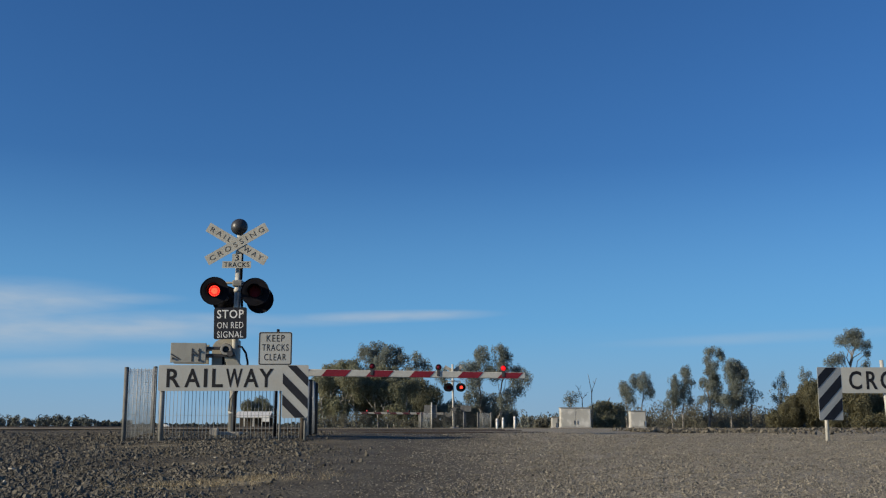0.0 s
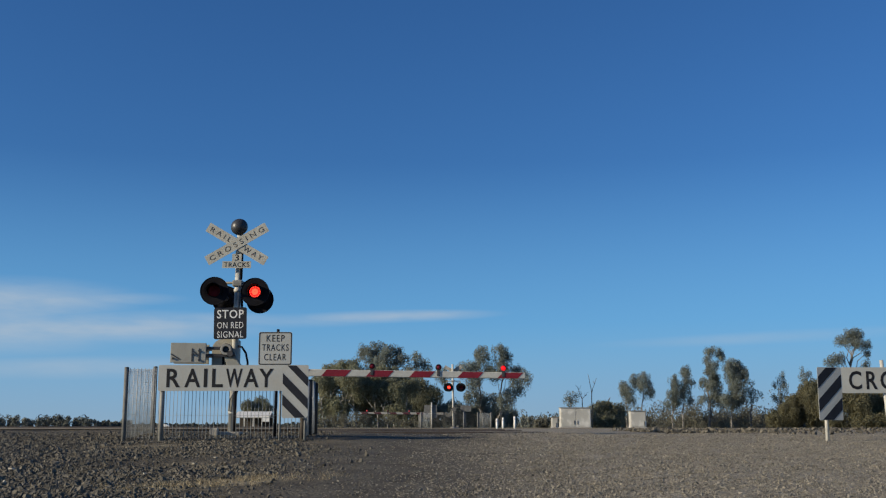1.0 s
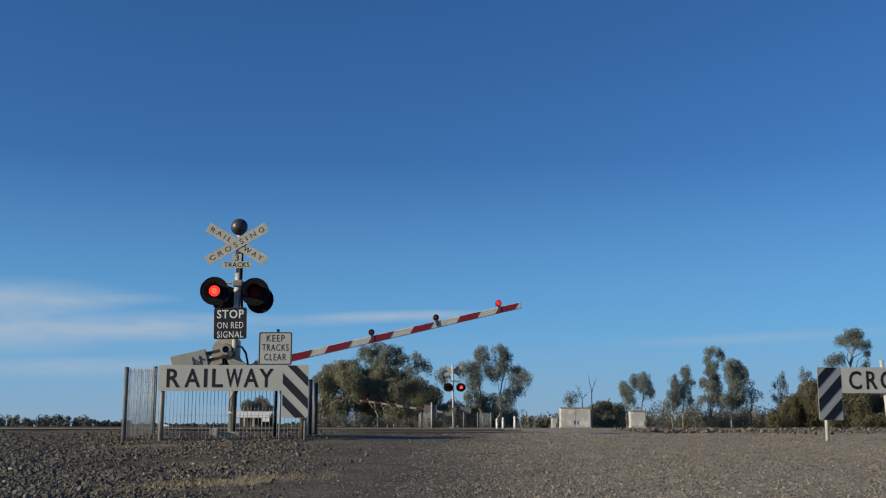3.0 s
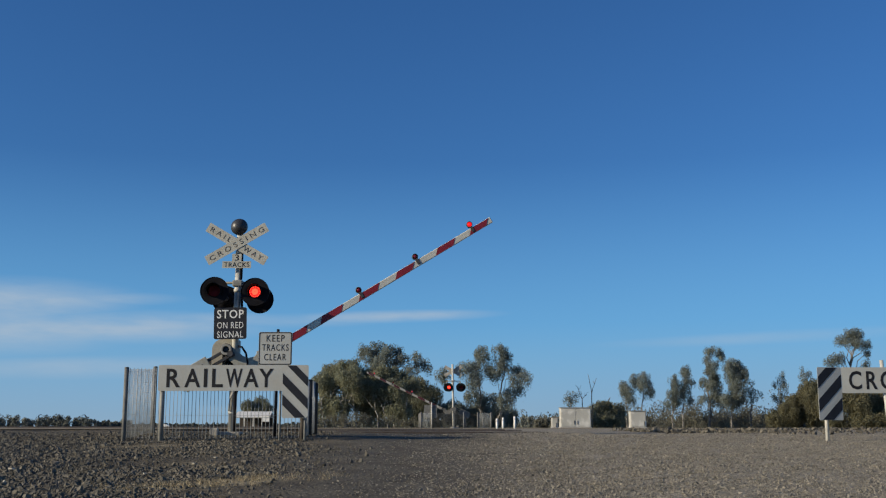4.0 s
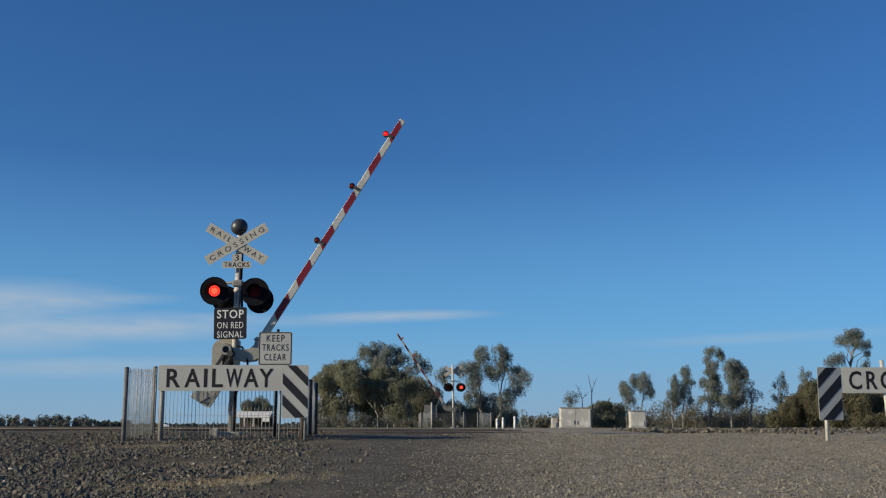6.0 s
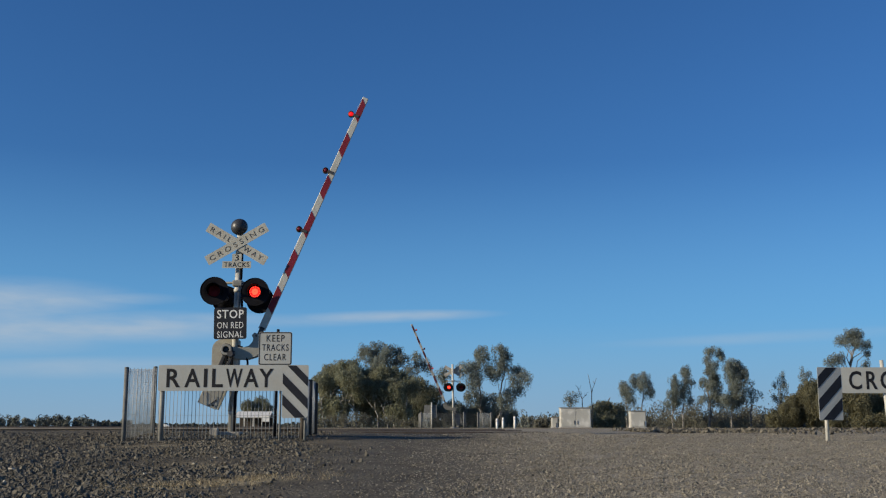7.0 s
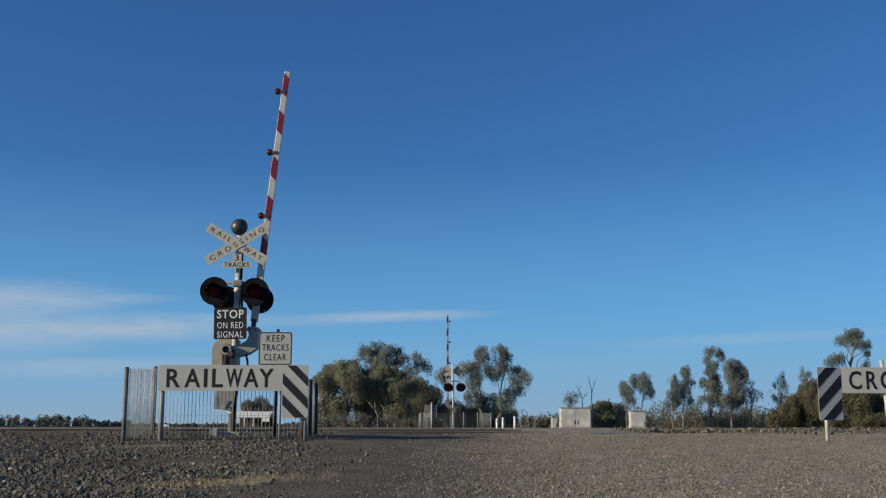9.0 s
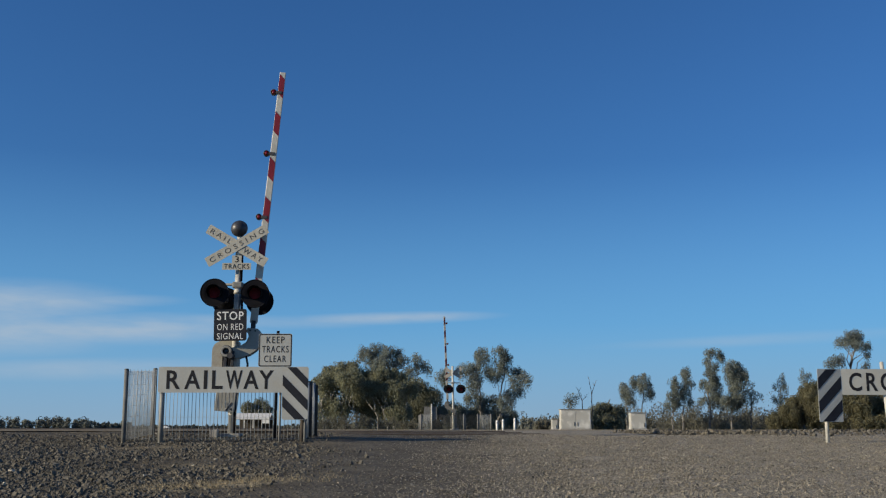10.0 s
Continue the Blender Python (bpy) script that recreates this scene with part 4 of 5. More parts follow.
def safety_pen():
    t = thing("mesh_fence", pose(0, 0, 0), "low galvanised mesh safety fence round the gate mechanism", "fence")
    g = lambda x, y: (x, y, float(ground_z(x, y)))
    fl, bl, fr, br = g(-4.56, 15.5), g(-4.56, 17.05), g(-2.02, 15.6), g(-2.06, 17.4)
    pen_panel(t, fl, fr, 1.04, 1.0, 0.053, rails=(0.05, 0.35, 0.93))
    pen_panel(t, fl, bl, 1.02, 1.02, 0.046, rails=(0.05, 0.2, 0.35, 0.5, 0.65, 0.8, 0.97), r=0.0042)
    pen_panel(t, fr, br, 0.86, 0.84, 0.07)
    for p, h, r, material in ((fl, 1.035, 0.033, DULL_STEEL), (bl, 1.05, 0.033, DULL_STEEL), (fr, 0.9, 0.04, TIMBER), (br, 0.8, 0.045, TIMBER), (g(-2.04, 16.5), 0.84, 0.045, TIMBER)):
        bm = bmesh.new()
        v = Vector(p)
        tube(bm, v - Vector((0, 0, 0.2)), v + Vector((0, 0, h)), r, r, 12)
        tube(bm, v + Vector((0, 0, h)), v + Vector((0, 0, h + 0.015)), r * 1.12, r * 0.8, 12)
        part("post", bm, material, t, "weathered steel fence post")


safety_pen()


# ---- far side of the crossing ----
def relay_cabinet(m, w, h, d, doors, label):
    t = thing("relay_cabinet", m, label, "cabinet", "trackside cabinets")
    bm = bmesh.new()
    box(bm, (0, 0, h / 2), (w, d, h), 0.015)
    body = part("body", bm, CABINET_WHITE, t)
    bm = bmesh.new()
    box(bm, (0, 0, h + 0.02), (w + 0.06, d + 0.08, 0.05), 0.012)
    part("roof", bm, STEEL, t, "dull metal roof sheet")
    bm = bmesh.new()
    box(bm, (0, 0, -0.06), (w + 0.1, d + 0.1, 0.14), 0.02)
    part("plinth", bm, CONCRETE, t)
    dw = (w - 0.06) / doors
    for i in range(doors):
        x = -w / 2 + 0.03 + dw * (i + 0.5)
        bm = bmesh.new()
        box(bm, (x, -d / 2 - 0.012, h / 2), (dw - 0.03, 0.024, h - 0.09), 0.008)
        door = part("door", bm, CABINET_WHITE, t)
        bm = bmesh.new()
        box(bm, (x + (dw / 2 - 0.1) * (1 if i == 0 else -1), -d / 2 - 0.035, h * 0.25), (0.03, 0.03, 0.24), 0.005)
        part("handle", bm, DARK_STEEL, door, "dark door handle")
    return t


relay_cabinet(pose(8.05, 66.0, 0.05), 1.84, 1.15, 0.8, 2, "chalky white trackside cabinet with two doors")
relay_cabinet(pose(11.85, 66.0, 0.05), 0.95, 0.95, 0.7, 1, "small chalky white trackside cabinet")
relay_cabinet(pose(7.06, 68.5, 0.02), 0.4, 0.62, 0.4, 1, "small pale equipment box beside the cabinets")


def guide_post(m, h):
    t = thing("guide_post", m, "short white guide post beside the far road", "post", "guide posts")
    bm = bmesh.new()
    tube(bm, (0, 0, -0.1), (0, 0, h - 0.02), 0.052, 0.05, 16)
    tube(bm, (0, 0, h - 0.02), (0, 0, h), 0.05, 0.03, 16)
    part("body", bm, POST_WHITE, t)
    bm = bmesh.new()
    box(bm, (0, -0.051, h - 0.12), (0.04, 0.006, 0.06), 0.001)
    part("reflector", bm, STEEL, t)
    return t


for x, h in ((2.49, 0.47), (2.77, 0.52), (3.31, 0.57)):
    guide_post(pose(x, 50.0, 0.0), h)


def far_pen():
    t = thing("mesh_fence", pose(0, 0, 0), "grey mesh safety fence round the far gate mechanism", "fence")
    corners = [(-1.1, 54.5), (-0.55, 54.5), (1.05, 54.5), (1.75, 54.6), (2.42, 54.6)]
    pen_panel(t, (-1.1, 54.5, 0), (-0.55, 54.5, 0), 0.78, 0.78, 0.035, WIRE, r=0.006)
    pen_panel(t, (1.75, 54.6, 0), (2.42, 54.6, 0), 0.78, 0.78, 0.035, WIRE, r=0.006)
    pen_panel(t, (-0.55, 54.5, 0), (1.05, 54.5, 0), 0.78, 0.78, 0.05, DULL_STEEL, r=0.003)
    pen_panel(t, (-1.1, 54.5, 0), (-1.3, 57.5, 0), 0.78, 0.78, 0.1, DULL_STEEL)
    pen_panel(t, (-1.3, 57.5, 0), (2.6, 57.5, 0), 0.78, 0.78, 0.06, DULL_STEEL, r=0.003)
    pen_panel(t, (1.05, 54.5, 0), (1.2, 57.5, 0), 0.78, 0.78, 0.1, DULL_STEEL)
    for x, y in corners:
        bm = bmesh.new()
        tube(bm, (x, y, -0.2), (x, y, 0.82), 0.035, 0.035, 10)
        part("post", bm, DULL_STEEL, t, "grey steel fence post")


far_pen()


def sign_back():
    t = thing("road_sign", pose(-0.58, 55.2, 0), "grey back of a road sign on a steel post", "road sign")
    bm = bmesh.new()
    prism(bm, rounded(0.66, 0.66, 0.04), 0.008)
    plate = part("plate", bm, DULL_STEEL, t)
    plate.matrix_basis = pose(-0.06, 0.05, 0.86)
    bm = bmesh.new()
    tube(bm, (0, 0, -0.2), (0, 0, 1.33), 0.035, 0.035, 12)
    part("post", bm, MAST_PAINT, t)


sign_back()


def hut_shed():
    """A low open-fronted farm shed far off across the plain."""
    t = thing("farm_shed", pose(-26.1, 150, -0.05), "low pale farm shed with open dark bays", "shed")
    bm = bmesh.new()
    prism(bm, [(-2.35, 1.25), (2.35, 1.25), (2.35, 1.35), (-2.35, 1.35)], 3.4)
    part("eaves", bm, CABINET_WHITE, t)
    bm = bmesh.new()
    for side in (-1, 1):
        box(bm, (0, side * 0.85, 1.72), (4.8, 1.9, 0.06), 0.0, Matrix.Rotation(radians(side * -24), 4, "X"))
    part("roof", bm, mat("sheet_roof", (0.6, 0.6, 0.58), 0.8, 0.0, 0.1, 2, 0.05, 20), t, "grey sheet metal roof")
    bm = bmesh.new()
    box(bm, (0, 1.55, 0.55), (4.6, 0.1, 1.5))
    part("rear_wall", bm, TIMBER, t)
    for x in (-2.3, -1.1, 0.1, 1.3):
        bm = bmesh.new()
        box(bm, (x, -1.6, 0.5), (0.14, 0.14, 1.6), 0.01)
        part("post", bm, CABINET_WHITE, t)
    bm = bmesh.new()
    box(bm, (1.85, -1.62, 1.15), (1.0, 0.1, 0.85), 0.02)
    part("white_panel", bm, POST_WHITE, t, "bright white wall panel")


hut_shed()


def far_car():
    t = thing("parked_car", pose(-123, 480, -0.67), "small white car far off on the plain", "car")
    bm = bmesh.new()
    prism(bm, [(-1.9, 0.35), (1.9, 0.35), (1.95, 0.8), (1.3, 0.95), (0.7, 1.45), (-1.0, 1.45), (-1.6, 0.95), (-1.95, 0.85)], 1.6)
    bmesh.ops.bevel(bm, geom=list(bm.edges), offset=0.08, segments=2, affect="EDGES", clamp_overlap=True)
    part("body", bm, POST_WHITE, t)
    for x in (-1.2, 1.2):
        for y in (-0.75, 0.75):
            bm = bmesh.new()
            tube(bm, (x, y - 0.1, 0.32), (x, y + 0.1, 0.32), 0.32, 0.32, 16)
            part("wheel", bm, BLACK_PAINT, t)


far_car()

# ---- vegetation ----
LEAF_OLIVE = mat("olive_leaves", (0.262, 0.268, 0.182), 0.6, 0, 0.2, 0.6, 0, 9, per="island", spec=0.3, spread=(0.75, 1.3))
LEAF_GREY = mat("grey_green_leaves", (0.232, 0.258, 0.222), 0.5, 0, 0.2, 0.6, 0, 9, per="island", spec=0.45, spread=(0.75, 1.3))
LEAF_THICKET = mat("thicket_leaves", (0.19, 0.18, 0.108), 0.6, 0, 0.2, 0.6, 0, 9, per="island", spec=0.3, spread=(0.75, 1.3))
LEAF_DARK = mat("dark_green_leaves", (0.225, 0.23, 0.16), 0.6, 0, 0.2, 0.6, 0, 9, per="island", spec=0.3, spread=(0.75, 1.3))


def let_through(m, share):
    """Leaves let some of the light through."""
    n, l = m.node_tree.nodes, m.node_tree.links
    b, out = n["Principled BSDF"], n["Material Output"]
    tr, mx = n.new("ShaderNodeBsdfTranslucent"), n.new("ShaderNodeMixShader")
    l.new(b.inputs["Base Color"].links[0].from_socket, tr.inputs["Color"])
    mx.inputs[0].default_value = share
    l.new(b.outputs[0], mx.inputs[1])
    l.new(tr.outputs[0], mx.inputs[2])
    l.new(mx.outputs[0], out.inputs["Surface"])


for leaf_material in (LEAF_OLIVE, LEAF_GREY, LEAF_DARK, LEAF_THICKET):
    let_through(leaf_material, 0.5)
BARK = mat("pale_gum_bark", (0.34, 0.325, 0.29), 0.85, 0, 0.35, 2.0, 0.3, 12, dirt=(0.14, 0.11, 0.085), dirt_amount=0.8)
GUM_BARK = mat("grey_gum_bark", (0.2, 0.19, 0.17), 0.85, 0, 0.35, 2.0, 0.3, 12, dirt=(0.1, 0.085, 0.07), dirt_amount=0.8)
DEAD_WOOD = mat("grey_dead_wood", (0.15, 0.13, 0.11), 0.9, 0, 0.3, 2.0, 0.3, 12)


def leaf_mesh(centres, size, rng, outward=None):
    """Long hanging blades, each a bent pair of faces, about the given points."""
    n = len(centres)
    nrm = rng.normal(size=(n, 3)) * (0.55 if outward is None else 0.62)
    if outward is not None:
        nrm = nrm + outward / (np.linalg.norm(outward, axis=1, keepdims=True) + 1e-9)
    nrm /= np.linalg.norm(nrm, axis=1, keepdims=True) + 1e-9
    down = np.stack([rng.normal(0, 0.45, n), rng.normal(0, 0.45, n), rng.normal(-1.0, 0.4, n)], 1)
    down -= nrm * (down * nrm).sum(1, keepdims=True)
    down /= np.linalg.norm(down, axis=1, keepdims=True) + 1e-9
    side = np.cross(nrm, down)
    L = (size * rng.uniform(0.6, 1.35, n))[:, None]
    W = L * rng.uniform(0.16, 0.3, n)[:, None]
    p0, p2 = centres - down * L / 2, centres + down * L / 2
    mid = centres + nrm * L * 0.08
    co = np.stack([p0, mid + side * W, p2, mid - side * W], 1).reshape(-1, 3)
    f = np.array([(0, 1, 2), (0, 2, 3)])[None] + 4 * np.arange(n)[:, None, None]
    return co, f.reshape(-1, 3)


def unit(rng, n):
    d = rng.normal(size=(n, 3))
    return d / np.linalg.norm(d, axis=1, keepdims=True)


def sprays(centre, half, rng, density, radius, per, fill=0.25):
    """Leaf points of one clump: small drooping sprays over an ellipsoid, with their outward directions."""
    half = np.array(half)
    area = 4 * math.pi * (half[0] * half[1] + half[0] * half[2] + half[1] * half[2]) / 3
    n = max(5, int(area * density))
    d = unit(rng, n)
    d[:, 2] = np.where(rng.random(n) < 0.35, np.abs(d[:, 2]), d[:, 2])
    reach = np.where(rng.random((n, 1)) < fill, rng.uniform(0.25, 0.8, (n, 1)), rng.uniform(0.8, 1.12, (n, 1)))
    hub = d * reach * half + centre
    r = rng.uniform(*radius, n)
    count = np.maximum(8, (per * (r / radius[1]) ** 2 * rng.uniform(0.5, 1.3, n)).astype(int))
    pick = np.repeat(np.arange(n), count)
    e = unit(rng, len(pick))
    ball = e * rng.uniform(0.35, 1.0, (len(pick), 1)) ** 0.5 * r[pick, None] * (0.9, 0.9, 1.2)
    # the underside of a spray hangs in thin tails
    tail = (rng.random(len(pick)) < 0.36) * rng.uniform(0.0, 1.6, len(pick)) * r[pick]
    p = hub[pick] + ball
    p[:, 2] -= tail
    out = e * 1.0 + 0.55 * d[pick]
    return p, out


def limb(bm, a, b, r0, r1, rng, bends=4, wander=0.07):
    a, b = np.array(a), np.array(b)
    pts = [a + (b - a) * k / bends for k in range(bends + 1)]
    ln = np.linalg.norm(b - a)
    for k in range(1, bends):
        pts[k] = pts[k] + rng.normal(0, wander * ln / 2, 3) + np.array([0, 0, 0.1 * ln * math.sin(math.pi * k / bends)])
    for k in range(bends):
        ra, rb = r0 + (r1 - r0) * k / bends, r0 + (r1 - r0) * (k + 1) / bends
        tube(bm, pts[k], pts[k] + (pts[k + 1] - pts[k]) * 1.04, ra, rb, 7)
    return pts


def tree(name, x, y, clumps, leaves, label, seed, feet=(0.0,), density=3.9, radius=(0.22, 0.44), per=125, leaf=0.155, deep=0.5, bark=None, stems=0):
    """A gum: tapered trunks, a limb and twigs into each clump, and clumps of many hanging sprays with gaps between."""
    rng = np.random.default_rng(seed)
    t = thing(name, pose(x, y, float(ground_z(x, y))), label, "shrub" if name == "shrub" else "tree")
    top = max(c[1] for c in clumps)
    wide = max(abs(c[0]) + c[2] for c in clumps)
    thick = (0.013 * top + 0.035) / len(feet) ** 0.35
    bark = bark or GUM_BARK
    groups = [[] for f in feet]
    for c in clumps:
        groups[min(range(len(feet)), key=lambda i: abs(feet[i] - c[0]))].append(c)
    pts, out = [], []
    for foot, group in zip(feet, groups):
        bm = bmesh.new()
        group = group or [(foot, top * 0.5, 0.4, 0.4)]
        mean = sum(c[0] for c in group) / len(group)
        high = max(c[1] for c in group)
        lean = foot + (mean - foot) * 0.8
        trunk = limb(bm, (foot, 0, -0.2), (lean, rng.normal(0, 0.1 * wide), high * 0.82), thick, thick * 0.35, rng, 8, 0.03)
        for cx, cz, rx, rz in group:
            cy = rng.normal(0, deep * wide * 0.45)
            below = [p for p in trunk if p[2] < cz * 0.85] or trunk[:2]
            start = below[max(0, len(below) - 1 - int(rng.integers(0, 3)))]
            path = limb(bm, start, (cx, cy, cz), thick * 0.34, thick * 0.12, rng, 4, 0.1)
            for k in range(4):
                end = np.array((cx, cy, cz)) + unit(rng, 1)[0] * (rx, rx, rz) * 0.8
                limb(bm, path[3], end, thick * 0.12, thick * 0.04, rng, 2, 0.15)
            p, o = sprays((cx, cy, cz), (0.95 * rx, 0.48 * (rx + rz), 0.9 * rz), rng, density, radius, per)
            pts.append(p)
            out.append(o)
        part("trunk", bm, bark, t, "grey peeling bark" if bark is GUM_BARK else "pale peeling bark")
    for s in range(stems):
        bm = bmesh.new()
        sx = (-0.95 + 0.8 * rng.random() ** 0.8) * wide if s % 3 else rng.uniform(0.1, 0.8) * wide
        q = limb(bm, (sx, -0.2 * wide, -0.2), (sx + rng.normal(-0.2, 0.5), -0.3 * wide, top * rng.uniform(0.4, 0.62)), 0.05, 0.022, rng, 6, 0.08)
        limb(bm, q[3], q[3] + np.array((rng.normal(0, 0.6), -0.2, top * 0.25)), 0.032, 0.012, rng, 3, 0.12)
        part("stem", bm, BARK, t, "pale bare stem")
    pts = np.concatenate(pts)
    pts[:, 2] = np.maximum(pts[:, 2], 0.1)
    co, f = leaf_mesh(pts, leaf, rng, np.concatenate(out))
    crown = make_mesh("crown", co, f, leaves)
    crown.parent = t
    return t


def dead_tree(m, fork, limbs, seed):
    """A bare pole with forked limbs; limbs: x and height of their tips and their thickness."""
    rng = np.random.default_rng(seed)
    t = thing("dead_tree", m, "bare grey dead tree with thin forked limbs", "tree")
    bm = bmesh.new()
    pts = limb(bm, (0, 0, -0.1), (0.0, 0, fork), 0.065, 0.045, rng, 4, 0.03)
    for dx, dz, r in limbs:
        q = limb(bm, pts[-1], (dx, rng.normal(0, 0.3), dz), r, 0.02, rng, 4, 0.05)
        for k in range(2):
            limb(bm, q[2], q[2] + np.array((rng.normal(0, 0.3), rng.normal(0, 0.3), rng.uniform(0.2, 0.6))), 0.02, 0.008, rng, 2, 0.1)
    part("trunk", bm, DEAD_WOOD, t)


dead_tree(pose(15.86, 115, -0.08), 3.6, ((-0.4, 5.6, 0.038), (0.55, 5.2, 0.035)), 40)
dead_tree(pose(14.95, 116, -0.08), 3.0, ((-0.7, 4.5, 0.036), (0.55, 3.5, 0.03), (-0.1, 3.8, 0.025)), 41)
dead_tree(pose(18.6, 122.5, -0.08), 2.4, ((0.35, 3.4, 0.04), (0.1, 3.0, 0.03)), 42)


def far_woods(name, spans, y, size, seed, label, leaves, depth=8, count=30, shape=(0.3, 0.6), step=0.4):
    """A distant belt of scrub, too far to tell its trees apart. spans: x from, x to, height at both ends."""
    rng = np.random.default_rng(seed)
    pts, out = [], []
    for x0, x1, h0, h1 in spans:
        x = x0
        while x < x1:
            h = (h0 + (h1 - h0) * (x - x0) / (x1 - x0)) * rng.choice((0.55, 0.65, 0.75, 0.9, 1.08), p=(0.2, 0.25, 0.3, 0.17, 0.08))
            w = h * rng.uniform(*shape)
            dy = rng.normal(0, depth)
            n = 9
            d = unit(rng, n)
            d[:, 2] = np.abs(d[:, 2])
            hub = d * rng.uniform(0.55, 0.95, (n, 1)) * (w, w, h * 0.8)
            pick = np.repeat(np.arange(n), count)
            e = unit(rng, len(pick))
            p = hub[pick] + e * rng.uniform(0.4, 0.8, (n, 1))[pick] * w
            p[:, 2] = np.maximum(p[:, 2], 0.03)
            pts.append(p + (x, y + dy, float(ground_z(0, y + dy))))
            out.append(e + 0.5 * d[pick])
            x += w * step
    co, f = leaf_mesh(np.concatenate(pts), size, rng, np.concatenate(out))
    return tagged(make_mesh(name, co, f, leaves), label, "woods", kind="stuff")


LEAF_SCRUB = mat("grey_scrub_leaves", (0.205, 0.2, 0.155), 0.8, 0, 0.25, 0.3, 0, 1, per="island", spec=0.2, spread=(0.75, 1.3))
let_through(LEAF_SCRUB, 0.5)
LEAF_FAR = mat("distant_scrub_leaves", (0.15, 0.158, 0.132), 0.8, 0, 0.25, 0.05, 0, 1, per="island", spec=0.2, spread=(0.75, 1.3))
far_woods("distant_trees", [(-232, -205, 8, 9.5), (-205, -170, 10, 8), (-168, -150, 5.5, 4.5), (-150, -100, 2.2, 2.6), (-100, -40, 2.5, 3)], 520, 1.15, 21,
          "dark belt of trees along the edge of the plain", LEAF_FAR, count=22, shape=(0.16, 0.32), step=0.6)
far_woods("distant_scrub", [(-30, 12, 2, 3), (12, 40, 4.0, 4.4), (40, 125, 3.6, 5.5)], 235, 0.56, 22,
          "low belt of grey-green scrub behind the gums", LEAF_FAR, count=24, shape=(0.2, 0.4), step=0.5)
far_woods("roadside_scrub", [(12, 22, 1.8, 2.4), (22, 36, 3.4, 4.0), (36, 62, 4.0, 4.4)], 136, 0.25, 23,
          "low grey scrub under the gums", LEAF_SCRUB, 4, 75, (0.3, 0.6))

# ---- trees: clumps of the crown as (x, z, half width, half height) about the trunk's foot ----
BUSH = dict(density=5.4, radius=(0.24, 0.52), per=160, leaf=0.19, deep=0.4, bark=BARK)
tree("bushy_tree", -7.88, 105.0, [(-3.2, 5.3, 0.9, 0.8), (-3.9, 4.5, 0.7, 0.8), (-2.1, 5.7, 0.9, 0.6), (-1.0, 5.9, 0.8, 0.6), (-3.5, 3.5, 0.8, 0.9), (-2.3, 4.4, 1.1, 1.0), (-0.9, 4.6, 1.1, 1.0), (0.5, 5.0, 1.1, 0.9), (1.8, 4.9, 1.0, 0.9), (3.1, 4.8, 1.0, 0.9), (0.3, 3.7, 1.2, 1.1), (-0.9, 2.9, 1.1, 1.1), (1.6, 3.3, 1.1, 1.1), (3.1, 3.5, 1.1, 1.1), (-3.5, 2.0, 0.9, 1.1), (-2.2, 1.9, 1.1, 1.1), (0.5, 1.8, 1.1, 1.1), (2.2, 1.7, 1.1, 1.1), (3.7, 1.5, 1.1, 1.1), (4.4, 4.2, 0.9, 0.9)], LEAF_OLIVE, "dense olive-green bushy gum with many pale stems", 1, (-2.6, -0.5, 1.6, 3.2), stems=12, **BUSH)
tree("gum_tree", -5.89, 116.0, [(-2.7, 8.4, 0.6, 0.5), (-3.1, 7.7, 0.5, 0.5), (-2.2, 7.9, 0.6, 0.6), (-1.3, 8.6, 0.65, 0.5), (-1.4, 7.7, 0.8, 0.7), (0.1, 8.4, 0.6, 0.5), (-0.3, 7.7, 0.7, 0.7), (1.0, 8.0, 0.6, 0.6), (0.8, 7.1, 0.8, 0.6), (1.7, 7.3, 0.7, 0.6), (3.2, 7.5, 0.6, 0.5), (3.7, 6.8, 0.6, 0.5), (4.3, 6.2, 0.4, 0.45), (3.0, 6.7, 0.45, 0.5), (2.4, 6.0, 0.8, 0.6), (-0.5, 6.8, 1.0, 0.7), (-1.9, 6.8, 0.8, 0.6)], LEAF_GREY, "tall grey-green gum rising behind the bushes", 2)
tree("bushy_tree", -2.76, 112.0, [(0.2, 4.1, 0.9, 0.9), (-0.6, 3.1, 1.2, 1.1), (0.6, 2.9, 1.0, 1.0), (-0.4, 1.6, 1.0, 1.2), (1.0, 2.0, 0.9, 1.2), (1.7, 3.3, 0.8, 0.8)], LEAF_DARK, "dark green bushy gum beside the far crossing", 3, (-0.5, 0.8), **BUSH)
tree("gum_tree", 5.22, 112.0, [(-1.3, 7.8, 0.75, 0.6), (-0.9, 7.0, 0.8, 0.55), (0.8, 7.9, 0.8, 0.6), (1.4, 7.3, 0.6, 0.6), (0.5, 6.9, 0.7, 0.55), (-1.9, 6.2, 0.8, 0.6), (-3.0, 6.0, 0.8, 0.75), (-1.7, 5.4, 0.9, 0.7), (-0.5, 5.9, 0.7, 0.6), (0.3, 5.5, 0.7, 0.8), (1.2, 6.2, 0.7, 0.6), (2.6, 5.7, 0.9, 0.6), (3.2, 5.1, 0.55, 0.7), (2.0, 4.7, 0.7, 0.6), (2.9, 4.0, 0.6, 0.55), (1.8, 3.5, 0.6, 0.7), (-2.1, 4.4, 0.9, 0.6), (-2.3, 3.1, 0.9, 0.8), (-1.2, 2.7, 1.0, 0.8), (0.0, 2.7, 0.9, 0.7), (1.1, 2.6, 0.8, 0.7), (-5.2, 5.2, 0.75, 0.75)], LEAF_GREY, "broad grey-green gum with drooping open crown", 4, (-1.0, 0.4))
